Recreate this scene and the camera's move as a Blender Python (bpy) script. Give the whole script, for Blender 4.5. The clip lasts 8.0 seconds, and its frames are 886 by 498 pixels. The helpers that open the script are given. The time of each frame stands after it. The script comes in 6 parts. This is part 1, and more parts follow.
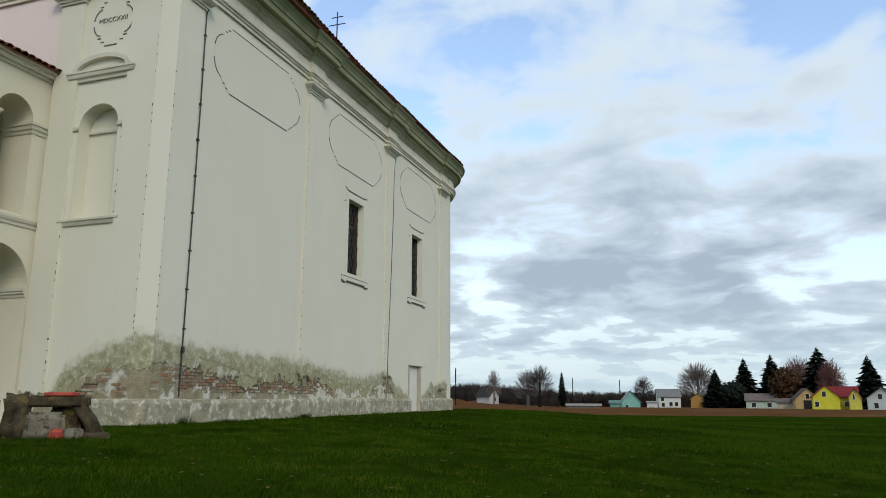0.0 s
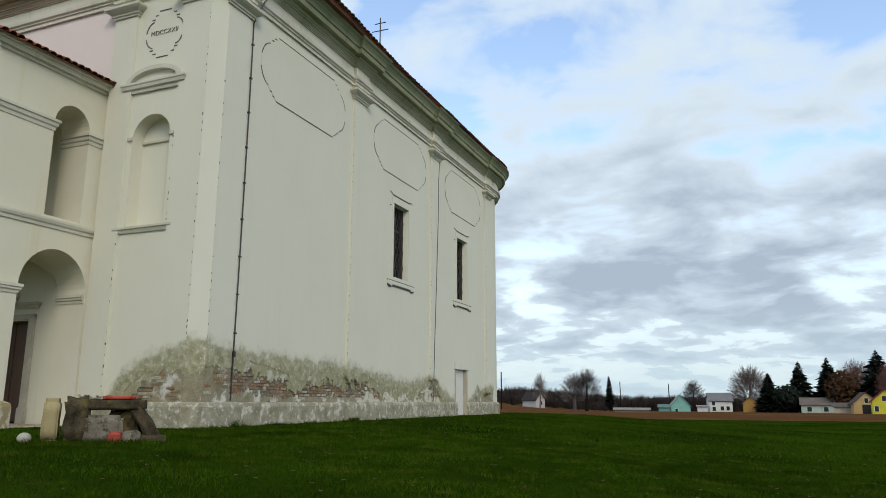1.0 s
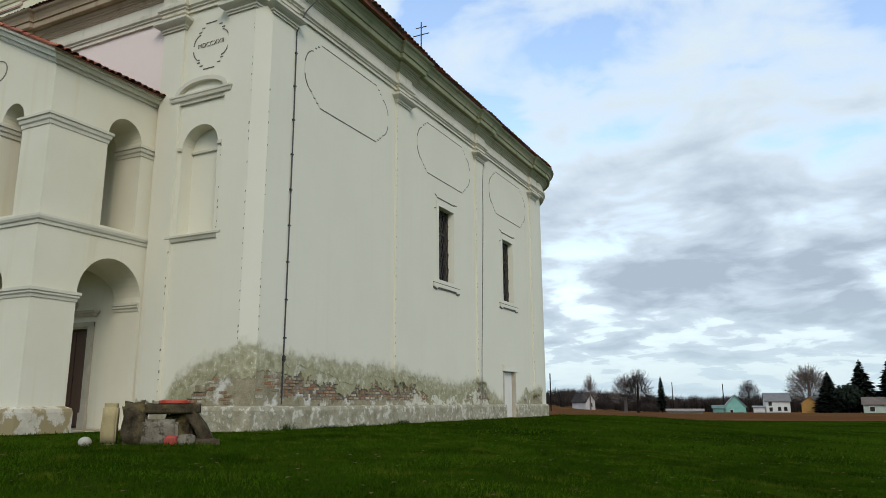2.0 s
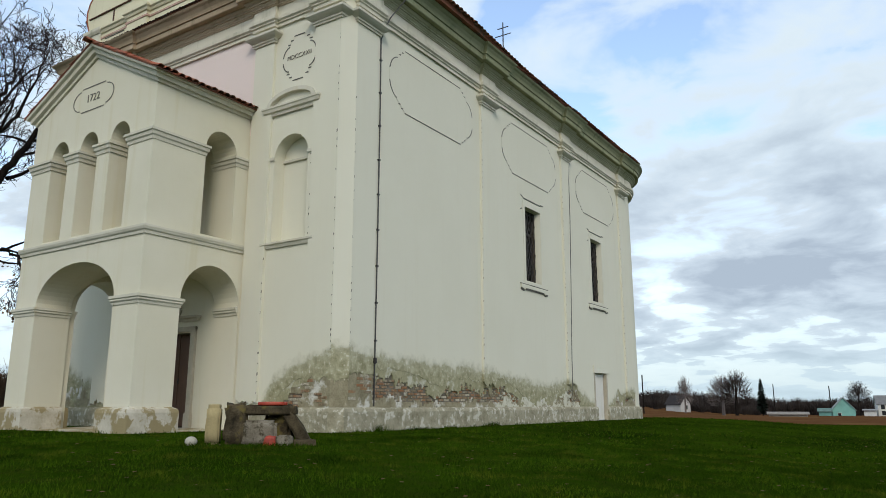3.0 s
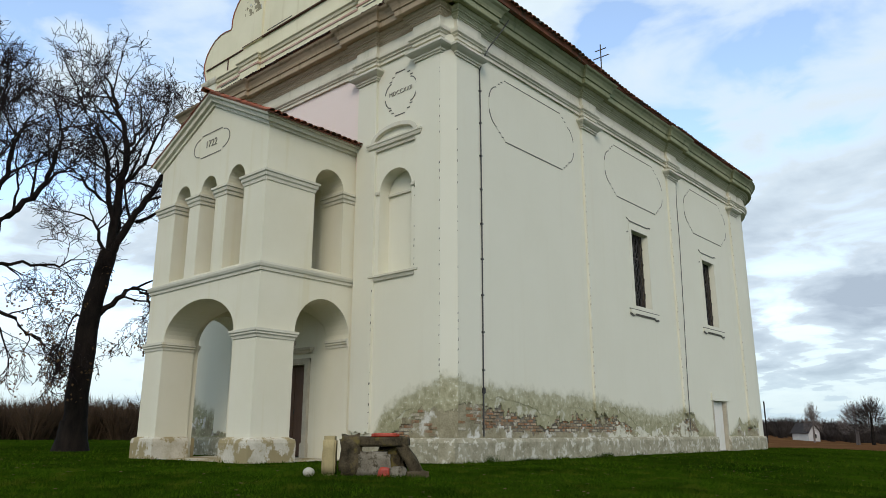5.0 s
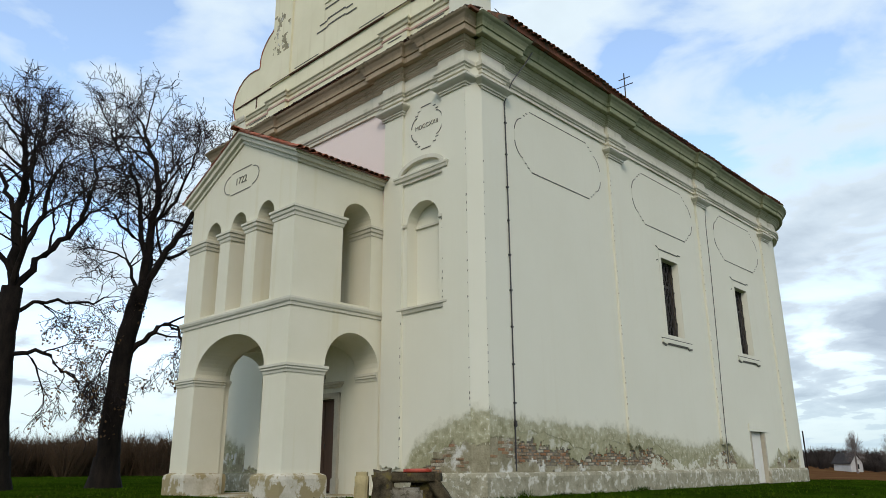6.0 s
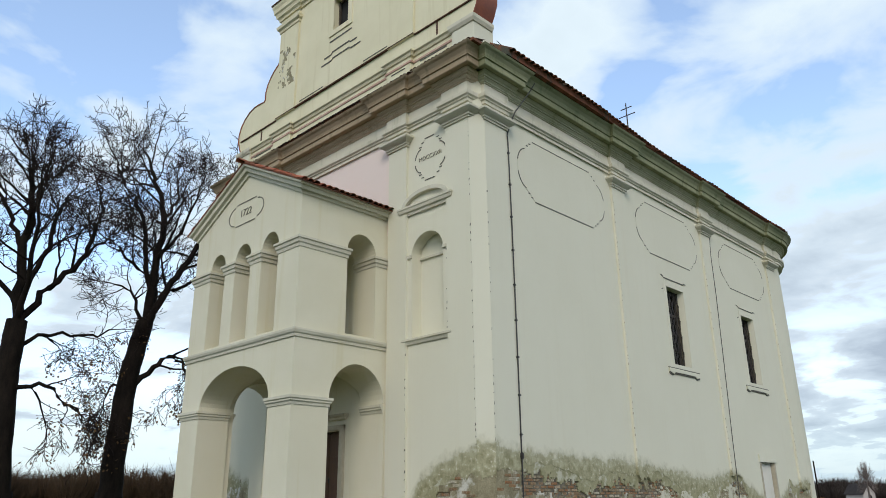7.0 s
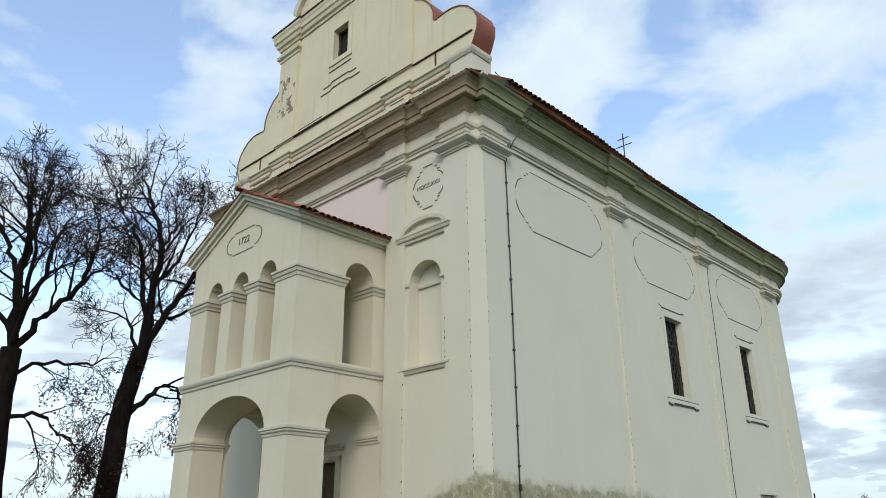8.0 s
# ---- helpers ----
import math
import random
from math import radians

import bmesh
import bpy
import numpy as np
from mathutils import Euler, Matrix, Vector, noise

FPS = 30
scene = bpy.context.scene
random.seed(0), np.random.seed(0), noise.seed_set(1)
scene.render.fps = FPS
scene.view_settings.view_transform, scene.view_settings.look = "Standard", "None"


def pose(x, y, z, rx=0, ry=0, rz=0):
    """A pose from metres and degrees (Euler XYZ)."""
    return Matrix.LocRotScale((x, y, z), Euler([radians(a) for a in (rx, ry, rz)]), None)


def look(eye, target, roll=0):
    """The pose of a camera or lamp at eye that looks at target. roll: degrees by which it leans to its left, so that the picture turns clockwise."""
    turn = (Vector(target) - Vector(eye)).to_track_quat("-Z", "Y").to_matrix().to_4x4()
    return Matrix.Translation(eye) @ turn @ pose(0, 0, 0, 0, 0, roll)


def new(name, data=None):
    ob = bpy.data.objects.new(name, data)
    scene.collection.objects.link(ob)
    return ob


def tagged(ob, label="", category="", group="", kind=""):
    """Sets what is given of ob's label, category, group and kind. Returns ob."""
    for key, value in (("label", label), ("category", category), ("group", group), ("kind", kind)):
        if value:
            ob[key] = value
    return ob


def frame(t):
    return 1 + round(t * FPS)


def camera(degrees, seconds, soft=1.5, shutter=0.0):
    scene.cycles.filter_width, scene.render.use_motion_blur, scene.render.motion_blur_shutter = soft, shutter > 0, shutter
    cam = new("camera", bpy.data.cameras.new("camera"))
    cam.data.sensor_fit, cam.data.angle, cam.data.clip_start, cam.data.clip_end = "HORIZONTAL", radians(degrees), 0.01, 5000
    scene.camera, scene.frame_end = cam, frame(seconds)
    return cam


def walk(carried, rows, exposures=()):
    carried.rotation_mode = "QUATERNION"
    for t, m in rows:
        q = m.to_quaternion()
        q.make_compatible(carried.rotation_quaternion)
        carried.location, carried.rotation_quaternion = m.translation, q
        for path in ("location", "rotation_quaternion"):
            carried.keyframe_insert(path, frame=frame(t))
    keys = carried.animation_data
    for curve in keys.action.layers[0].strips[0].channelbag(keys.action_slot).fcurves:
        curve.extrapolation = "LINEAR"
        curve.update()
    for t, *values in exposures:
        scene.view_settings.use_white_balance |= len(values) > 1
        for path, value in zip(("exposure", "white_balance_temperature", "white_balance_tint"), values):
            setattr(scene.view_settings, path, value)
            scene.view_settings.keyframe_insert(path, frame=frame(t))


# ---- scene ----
cam = camera(62.8, 8.0, soft=0.75)
PATH = [
    (0, (11.579, -12.973, 0.613), (10.934, -11.122, 1.013), 0.1),
    (0.5, (11.548, -12.971, 0.619), (10.844, -11.143, 1.024), 0.4),
    (1, (11.515, -12.962, 0.618), (10.758, -11.156, 1.027), 0.2),
    (2.3, (11.503, -12.928, 0.605), (10.572, -11.208, 1.022), -0.2),
    (2.5, (11.482, -12.932, 0.611), (10.502, -11.24, 1.028), -0.1),
    (3, (11.46, -12.934, 0.626), (10.387, -11.3, 1.046), 0.0),
    (3.5, (11.444, -12.937, 0.641), (10.304, -11.35, 1.067), 0.0),
    (4, (11.434, -12.945, 0.653), (10.238, -11.403, 1.09), -0.2),
    (4.5, (11.42, -12.954, 0.666), (10.172, -11.46, 1.125), 0.1),
    (6, (11.369, -12.994, 0.712), (10.045, -11.609, 1.286), -0.4),
    (6.5, (11.357, -12.986, 0.724), (10.033, -11.619, 1.34), -0.4),
    (7, (11.358, -12.99, 0.728), (10.044, -11.631, 1.38), -0.7),
    (7.5, (11.363, -12.976, 0.739), (10.058, -11.624, 1.425), -0.3),
    (8, (11.345, -12.989, 0.744), (10.055, -11.644, 1.47), -0.6),
]
walk(cam, [(t, look(eye, target, roll)) for t, eye, target, roll in PATH], [(0.0, 0.16), (2.5, 0.24), (4.0, 0.26), (8.0, 0.28)])

# ---------------------------------------------------------------- light
AX = -6.15                     # the church's long axis
world = bpy.data.worlds.new("sky")
scene.world = world
world.use_nodes = True


def node(nt, kind, **values):
    n = nt.nodes.new(kind)
    for key, value in values.items():
        if key in n.inputs:
            n.inputs[key].default_value = value
    return n


def math_node(nt, op, a, b=None, clamp=False):
    n = nt.nodes.new("ShaderNodeMath")
    n.operation, n.use_clamp = op, clamp
    for i, v in enumerate((a, b)):
        if v is None:
            continue
        if isinstance(v, (int, float)):
            n.inputs[i].default_value = v
        else:
            nt.links.new(v, n.inputs[i])
    return n.outputs[0]


def ramp(nt, fac, stops):
    n = nt.nodes.new("ShaderNodeValToRGB")
    while len(n.color_ramp.elements) < len(stops):
        n.color_ramp.elements.new(0.5)
    for e, (p, c) in zip(n.color_ramp.elements, stops):
        e.position = p
        e.color = (c, c, c, 1) if isinstance(c, (int, float)) else (*c, 1)
    nt.links.new(fac, n.inputs[0])
    return n.outputs[0]


def mix(nt, fac, a, b, blend="MIX"):
    n = nt.nodes.new("ShaderNodeMix")
    n.data_type, n.blend_type = "RGBA", blend
    for sock, v in ((n.inputs[0], fac), (n.inputs[6], a), (n.inputs[7], b)):
        if isinstance(v, (int, float)):
            sock.default_value = v
        elif isinstance(v, tuple):
            sock.default_value = (*v, 1)
        else:
            nt.links.new(v, sock)
    return n.outputs[2]


def noise_tex(nt, vec, scale, detail=4, rough=0.55, distort=0.0):
    n = node(nt, "ShaderNodeTexNoise", Scale=scale, Detail=detail, Roughness=rough, Distortion=distort)
    if vec is not None:
        nt.links.new(vec, n.inputs["Vector"])
    return n.outputs[0]


SUN_AZ, SUN_EL = radians(138), radians(36)     # azimuth clockwise from +y
nt = world.node_tree
nt.nodes.clear()
sky = nt.nodes.new("ShaderNodeTexSky")
sky.sky_type, sky.sun_disc = "NISHITA", False
sky.sun_elevation, sky.sun_rotation = SUN_EL, SUN_AZ
sky.air_density, sky.dust_density = 1.0, 0.5
tc = nt.nodes.new("ShaderNodeTexCoord")
sep = nt.nodes.new("ShaderNodeSeparateXYZ")
nt.links.new(tc.outputs["Generated"], sep.inputs[0])
up = math_node(nt, "ADD", math_node(nt, "MAXIMUM", sep.outputs[2], 0.0), 0.19)
comb = nt.nodes.new("ShaderNodeCombineXYZ")
nt.links.new(math_node(nt, "DIVIDE", sep.outputs[0], up), comb.inputs[0])
nt.links.new(math_node(nt, "DIVIDE", sep.outputs[1], up), comb.inputs[1])
comb.inputs[2].default_value = 5.1
big = noise_tex(nt, comb.outputs[0], 1.15, 5, 0.55, 0.3)
fine = noise_tex(nt, comb.outputs[0], 3.4, 6, 0.52, 0.3)
cover = math_node(nt, "ADD", math_node(nt, "MULTIPLY", big, 0.42), math_node(nt, "MULTIPLY", fine, 0.58))
deck = ramp(nt, sep.outputs[2], [(0.0, 0.555), (0.13, 0.56), (0.24, 0.55), (0.36, 0.53), (0.5, 0.50), (0.70, 0.49)])
cover = math_node(nt, "ADD", cover, math_node(nt, "SUBTRACT", deck, 0.5))
west = math_node(nt, "MULTIPLY", math_node(nt, "MAXIMUM", math_node(nt, "SUBTRACT", math_node(nt, "MULTIPLY", sep.outputs[0], -1.0), 0.62), 0.0), 0.26)
cover = math_node(nt, "SUBTRACT", cover, west)
veil = ramp(nt, cover, [(0.43, 0.12), (0.48, 0.60), (0.55, 1.0)])
shade = ramp(nt, cover, [(0.40, (0.79, 0.88, 0.94)), (0.49, (0.77, 0.86, 0.93)), (0.57, (0.61, 0.72, 0.83)), (0.66, (0.43, 0.52, 0.63))])
low = ramp(nt, sep.outputs[2], [(0.0, 1.0), (0.035, 0.9), (0.08, 0.35), (0.14, 0.0)])
shade = mix(nt, math_node(nt, "MULTIPLY", low, 0.7), shade, (0.62, 0.79, 0.86))
high = ramp(nt, sep.outputs[2], [(0.22, 0.0), (0.55, 1.0)])
shade = mix(nt, math_node(nt, "MULTIPLY", high, 0.72), shade, (0.80, 0.93, 1.0))
blue = node(nt, "ShaderNodeBackground", Strength=0.25)
nt.links.new(sky.outputs[0], blue.inputs[0])
clouds = node(nt, "ShaderNodeBackground", Strength=0.86)
nt.links.new(shade, clouds.inputs[0])
both = nt.nodes.new("ShaderNodeMixShader")
haze = ramp(nt, sep.outputs[2], [(0.0, 1.0), (0.10, 0.85), (0.24, 0.0)])
nt.links.new(math_node(nt, "MAXIMUM", veil, haze), both.inputs[0])
nt.links.new(blue.outputs[0], both.inputs[1])
nt.links.new(clouds.outputs[0], both.inputs[2])
out = nt.nodes.new("ShaderNodeOutputWorld")
nt.links.new(both.outputs[0], out.inputs[0])

sun = new("sun", bpy.data.lights.new("sun", "SUN"))
sun.data.energy, sun.data.angle, sun.data.color = 1.12, radians(24), (1.0, 0.90, 0.72)
s_dir = Vector((math.sin(SUN_AZ) * math.cos(SUN_EL), math.cos(SUN_AZ) * math.cos(SUN_EL), math.sin(SUN_EL)))
sun.matrix_world = look(s_dir * 60, (0, 0, 0))

# ---------------------------------------------------------------- materials


def material(name, base, rough=0.8, metal=0.0):
    m = bpy.data.materials.new(name)
    m.use_nodes = True
    t = m.node_tree
    b = t.nodes["Principled BSDF"]
    b.inputs["Base Color"].default_value = (*base, 1)
    b.inputs["Roughness"].default_value = rough
    b.inputs["Metallic"].default_value = metal
    return m, t, b


def coords(t, scale=(1, 1, 1)):
    c = t.nodes.new("ShaderNodeNewGeometry")
    mp = node(t, "ShaderNodeMapping")
    mp.inputs["Scale"].default_value = scale
    t.links.new(c.outputs["Position"], mp.inputs[0])
    return mp.outputs[0]


def bump(t, b, height, strength=0.4, dist=0.02):
    n = node(t, "ShaderNodeBump", Strength=strength, Distance=dist)
    t.links.new(height, n.inputs["Height"])
    t.links.new(n.outputs[0], b.inputs["Normal"])


def rough_mat(name, a, c, scale=6.0, rough=0.85, bump_s=0.4, dist=0.01, spots=None, stretch=(1, 1, 1), per_object=0.0, metal=0.0):
    """Two colours by coarse noise, a fine grain, and an optional third colour in patches."""
    m, t, b = material(name, a, rough, metal)
    p = coords(t, stretch)
    b.inputs["Specular IOR Level"].default_value = 0.5 if rough < 0.7 else 0.12
    n1 = noise_tex(t, p, scale, 6, 0.6)
    n2 = noise_tex(t, p, scale * 9, 4, 0.6)
    f = math_node(t, "ADD", math_node(t, "MULTIPLY", n1, 0.7), math_node(t, "MULTIPLY", n2, 0.3))
    col = mix(t, ramp(t, f, [(0.36, 0.0), (0.64, 1.0)]), a, c)
    if spots:
        colour, size, lo, hi = spots
        n3 = noise_tex(t, p, size, 7, 0.65)
        col = mix(t, ramp(t, n3, [(lo, 0.0), (hi, 1.0)]), col, colour)
    if per_object:
        oi = t.nodes.new("ShaderNodeObjectInfo")
        v = math_node(t, "ADD", math_node(t, "MULTIPLY", oi.outputs["Random"], per_object), 1 - per_object / 2)
        cx = t.nodes.new("ShaderNodeCombineColor")
        for i in range(3):
            t.links.new(v, cx.inputs[i])
        col = mix(t, 1.0, col, cx.outputs[0], "MULTIPLY")
    t.links.new(col, b.inputs["Base Color"])
    bump(t, b, f, bump_s, dist)
    return m


def plaster_mat(name, base, dirt, stain, amount=0.5):
    """Lime-washed plaster: brushed unevenness, drip streaks and a few yellowish stains."""
    m, t, b = material(name, base, 0.9)
    b.inputs["Specular IOR Level"].default_value = 0.2
    p = coords(t)
    cloud = noise_tex(t, p, 0.45, 6, 0.6)
    grain = noise_tex(t, p, 38, 4, 0.6)
    drip = noise_tex(t, coords(t, (2.6, 2.6, 0.14)), 1.4, 6, 0.62)
    col = mix(t, math_node(t, "MULTIPLY", ramp(t, cloud, [(0.38, 0.0), (0.7, 1.0)]), amount), base, dirt)
    col = mix(t, math_node(t, "MULTIPLY", ramp(t, drip, [(0.55, 0.0), (0.78, 1.0)]), amount), col, stain)
    col = mix(t, ramp(t, noise_tex(t, p, 3.1, 8, 0.7), [(0.70, 0.0), (0.76, 0.35)]), col, dirt)
    t.links.new(col, b.inputs["Base Color"])
    h = math_node(t, "ADD", math_node(t, "MULTIPLY", noise_tex(t, p, 2.2, 5), 1.0), math_node(t, "MULTIPLY", grain, 0.25))
    bump(t, b, h, 0.35, 0.02)
    return m


WHITE = plaster_mat("white_plaster", (0.685, 0.662, 0.545), (0.615, 0.59, 0.465), (0.62, 0.575, 0.44), 0.26)


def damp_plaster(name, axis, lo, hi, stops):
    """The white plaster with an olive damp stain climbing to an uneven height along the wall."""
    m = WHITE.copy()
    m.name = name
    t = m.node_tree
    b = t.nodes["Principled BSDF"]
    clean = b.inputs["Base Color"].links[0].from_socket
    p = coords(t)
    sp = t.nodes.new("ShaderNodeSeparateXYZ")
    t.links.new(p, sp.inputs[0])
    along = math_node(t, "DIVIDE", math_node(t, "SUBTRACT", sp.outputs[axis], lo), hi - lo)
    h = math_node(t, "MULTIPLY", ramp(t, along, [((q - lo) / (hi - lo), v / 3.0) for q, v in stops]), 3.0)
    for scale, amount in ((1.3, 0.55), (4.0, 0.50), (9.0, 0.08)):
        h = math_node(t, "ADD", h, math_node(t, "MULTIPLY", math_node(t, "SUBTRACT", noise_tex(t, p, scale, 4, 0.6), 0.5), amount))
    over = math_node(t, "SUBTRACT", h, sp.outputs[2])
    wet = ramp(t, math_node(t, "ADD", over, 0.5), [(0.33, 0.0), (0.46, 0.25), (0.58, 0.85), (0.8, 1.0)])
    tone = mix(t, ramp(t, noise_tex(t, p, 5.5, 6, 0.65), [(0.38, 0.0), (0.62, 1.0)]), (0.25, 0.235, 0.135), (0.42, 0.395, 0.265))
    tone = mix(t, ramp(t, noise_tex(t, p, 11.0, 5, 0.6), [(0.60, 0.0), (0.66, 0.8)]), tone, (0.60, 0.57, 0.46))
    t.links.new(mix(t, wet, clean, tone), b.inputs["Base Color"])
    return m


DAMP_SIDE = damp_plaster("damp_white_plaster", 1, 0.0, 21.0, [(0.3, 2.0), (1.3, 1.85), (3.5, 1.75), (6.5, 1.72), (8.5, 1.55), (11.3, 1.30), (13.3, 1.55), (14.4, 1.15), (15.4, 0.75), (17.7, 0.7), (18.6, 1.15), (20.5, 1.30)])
DAMP_FRONT = damp_plaster("damp_front_plaster", 0, -3.4, 0.2, [(-3.3, 0.45), (-2.5, 0.6), (-2.1, 1.25), (-1.4, 1.6), (-0.7, 1.75), (0.1, 1.85)])
DAMP_NORTH = damp_plaster("damp_north_plaster", 0, -12.4, -8.8, [(-12.3, 1.5), (-11.2, 1.75), (-10.2, 1.35), (-9.0, 1.3)])
CREAM = plaster_mat("cream_plaster", (0.74, 0.69, 0.51), (0.65, 0.60, 0.42), (0.56, 0.49, 0.31), 0.75)
PINK = plaster_mat("pinkish_plaster", (0.78, 0.66, 0.62), (0.72, 0.64, 0.58), (0.74, 0.66, 0.50), 0.5)
PORCHW = plaster_mat("porch_plaster", (0.68, 0.645, 0.52), (0.61, 0.575, 0.43), (0.58, 0.52, 0.32), 0.55)
MOULD = plaster_mat("moulding_plaster", (0.68, 0.64, 0.53), (0.55, 0.52, 0.41), (0.40, 0.39, 0.28), 0.8)
CAPM = plaster_mat("moulding_grey", (0.62, 0.59, 0.49), (0.47, 0.45, 0.36), (0.55, 0.48, 0.31), 0.7)
# dark grey for the shade in cut lines, put in as colour, and for chipped edges
GROOVE_SHADE_CHIP = rough_mat("groove_shade_and_chip", (0.10, 0.095, 0.085), (0.17, 0.16, 0.14), 6)
RENDER = rough_mat("old_grey_render", (0.20, 0.175, 0.11), (0.36, 0.32, 0.215), 3.2, 0.95, 1.0, 0.05, ((0.60, 0.58, 0.52), 1.5, 0.52, 0.60))
PEELING = rough_mat("peeling_limewash", (0.62, 0.60, 0.50), (0.50, 0.475, 0.37), 5.0, 0.95, 0.9, 0.03, ((0.30, 0.275, 0.18), 4.0, 0.54, 0.60))
OLIVE = rough_mat("damp_olive_render", (0.24, 0.23, 0.13), (0.39, 0.365, 0.235), 2.6, 0.95, 0.9, 0.03, ((0.50, 0.48, 0.38), 2.2, 0.52, 0.62))
MORTAR = rough_mat("mortar", (0.12, 0.105, 0.08), (0.22, 0.195, 0.155), 5, 0.95, 0.9, 0.03)


def brick_mat(name, island=False):
    """Worn bricks, red, dun, grey and limewashed by turns, smeared with mortar."""
    m, t, b = material(name, (0.3, 0.2, 0.12), 0.95)
    b.inputs["Specular IOR Level"].default_value = 0.1
    p = coords(t)
    r = t.nodes.new("ShaderNodeNewGeometry").outputs["Random Per Island"] if island else t.nodes.new("ShaderNodeObjectInfo").outputs["Random"]
    col = ramp(t, r, [(0.0, (0.25, 0.21, 0.14)), (0.2, (0.33, 0.235, 0.14)), (0.38, (0.38, 0.17, 0.08)), (0.6, (0.29, 0.20, 0.12)), (0.75, (0.42, 0.21, 0.09)), (0.92, (0.52, 0.47, 0.36))])
    n1 = noise_tex(t, p, 3.2, 6, 0.65)
    col = mix(t, ramp(t, n1, [(0.50, 0.0), (0.62, 0.85)]), col, (0.40, 0.37, 0.28))
    col = mix(t, ramp(t, noise_tex(t, p, 26, 4, 0.6), [(0.42, 0.45), (0.62, 0.0)]), col, (0.13, 0.11, 0.08))
    t.links.new(col, b.inputs["Base Color"])
    bump(t, b, noise_tex(t, p, 30, 5, 0.65), 1.0, 0.03)
    return m


BRICK, LOOSE_BRICK = brick_mat("old_brick"), brick_mat("old_bricks", True)
PLINTH = rough_mat("plinth_concrete", (0.22, 0.20, 0.13), (0.42, 0.385, 0.285), 3.4, 0.95, 1.0, 0.05, ((0.56, 0.53, 0.44), 5.0, 0.53, 0.60))
PLINTH2 = rough_mat("porch_plinth", (0.60, 0.56, 0.47), (0.42, 0.38, 0.29), 2.2, 0.93, 0.9, 0.03, ((0.30, 0.245, 0.135), 1.5, 0.46, 0.50))
TILE = rough_mat("red_clay_tile", (0.36, 0.10, 0.05), (0.22, 0.09, 0.06), 3.0, 0.8, 0.6, 0.01, ((0.12, 0.10, 0.08), 2.0, 0.52, 0.66), (1, 1, 1), 0.5)
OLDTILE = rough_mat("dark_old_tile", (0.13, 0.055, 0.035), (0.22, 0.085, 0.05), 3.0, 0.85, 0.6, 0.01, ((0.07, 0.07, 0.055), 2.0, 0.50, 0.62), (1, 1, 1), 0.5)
REDTIN = rough_mat("rusty_red_sheet", (0.30, 0.075, 0.03), (0.20, 0.055, 0.03), 2.0, 0.55, 0.3, 0.01)
WOOD = rough_mat("brown_door_wood", (0.06, 0.026, 0.013), (0.10, 0.048, 0.024), 3.0, 0.6, 0.4, 0.01, None, (1, 1, 0.1))
STONE = rough_mat("portal_stone", (0.50, 0.45, 0.35), (0.40, 0.36, 0.28), 4.0, 0.85, 0.5, 0.01)
IRON = rough_mat("black_iron", (0.02, 0.02, 0.02), (0.05, 0.04, 0.035), 20, 0.6, 0.2, 0.002)
CABLE = rough_mat("cable_rubber", (0.03, 0.03, 0.03), (0.06, 0.055, 0.05), 20, 0.6, 0.2, 0.002)
GREYCABLE = rough_mat("grey_cable", (0.09, 0.085, 0.075), (0.06, 0.055, 0.05), 12, 0.6, 0.2, 0.002)
WORNCUT = rough_mat("worn_incised_line", (0.15, 0.14, 0.12), (0.24, 0.225, 0.19), 8, 0.9, 0.2)
FRAMEP = rough_mat("window_paint", (0.045, 0.036, 0.028), (0.08, 0.065, 0.05), 8, 0.6, 0.3, 0.004)
DOORW = plaster_mat("whitewashed_boards", (0.70, 0.68, 0.62), (0.60, 0.57, 0.49), (0.56, 0.46, 0.31), 0.6)
BARK = rough_mat("dark_bark", (0.006, 0.005, 0.0045), (0.019, 0.014, 0.011), 5, 0.95, 0.9, 0.03, None, (1, 1, 0.35))
TWIG = rough_mat("thin_twigs", (0.010, 0.007, 0.007), (0.020, 0.014, 0.013), 4, 0.95, 0.2)
DEADLEAF = rough_mat("withered_leaf", (0.07, 0.045, 0.025), (0.11, 0.065, 0.03), 3, 0.9, 0.2)
FARTWIG = rough_mat("far_bare_branches", (0.030, 0.024, 0.022), (0.055, 0.044, 0.038), 0.4, 0.95, 0.2)
HEDGETWIG = rough_mat("brown_hedge_twigs", (0.040, 0.027, 0.018), (0.075, 0.048, 0.028), 0.6, 0.95, 0.2)
PALETWIG = rough_mat("pale_bare_branches", (0.13, 0.105, 0.095), (0.19, 0.155, 0.14), 0.4, 0.95, 0.2)
REDTWIG = rough_mat("reddish_bare_branches", (0.13, 0.065, 0.055), (0.18, 0.10, 0.085), 0.4, 0.95, 0.2)
RUSTLEAF = rough_mat("rusty_brown_foliage", (0.065, 0.032, 0.014), (0.045, 0.025, 0.012), 0.6, 0.95, 0.2)
NEEDLE = rough_mat("dark_needles", (0.008, 0.013, 0.009), (0.016, 0.023, 0.015), 0.7, 0.95, 0.2)
SOIL = rough_mat("ploughed_soil", (0.080, 0.037, 0.016), (0.11, 0.056, 0.026), 0.5, 0.95, 0.8, 0.05, ((0.13, 0.075, 0.03), 0.05, 0.52, 0.66))
SOIL.node_tree.nodes["Principled BSDF"].inputs["Specular IOR Level"].default_value = 0.0
ROCK = rough_mat("weathered_stone", (0.022, 0.018, 0.011), (0.10, 0.078, 0.046), 4.5, 0.95, 1.0, 0.04, ((0.115, 0.09, 0.03), 2.6, 0.52, 0.60))
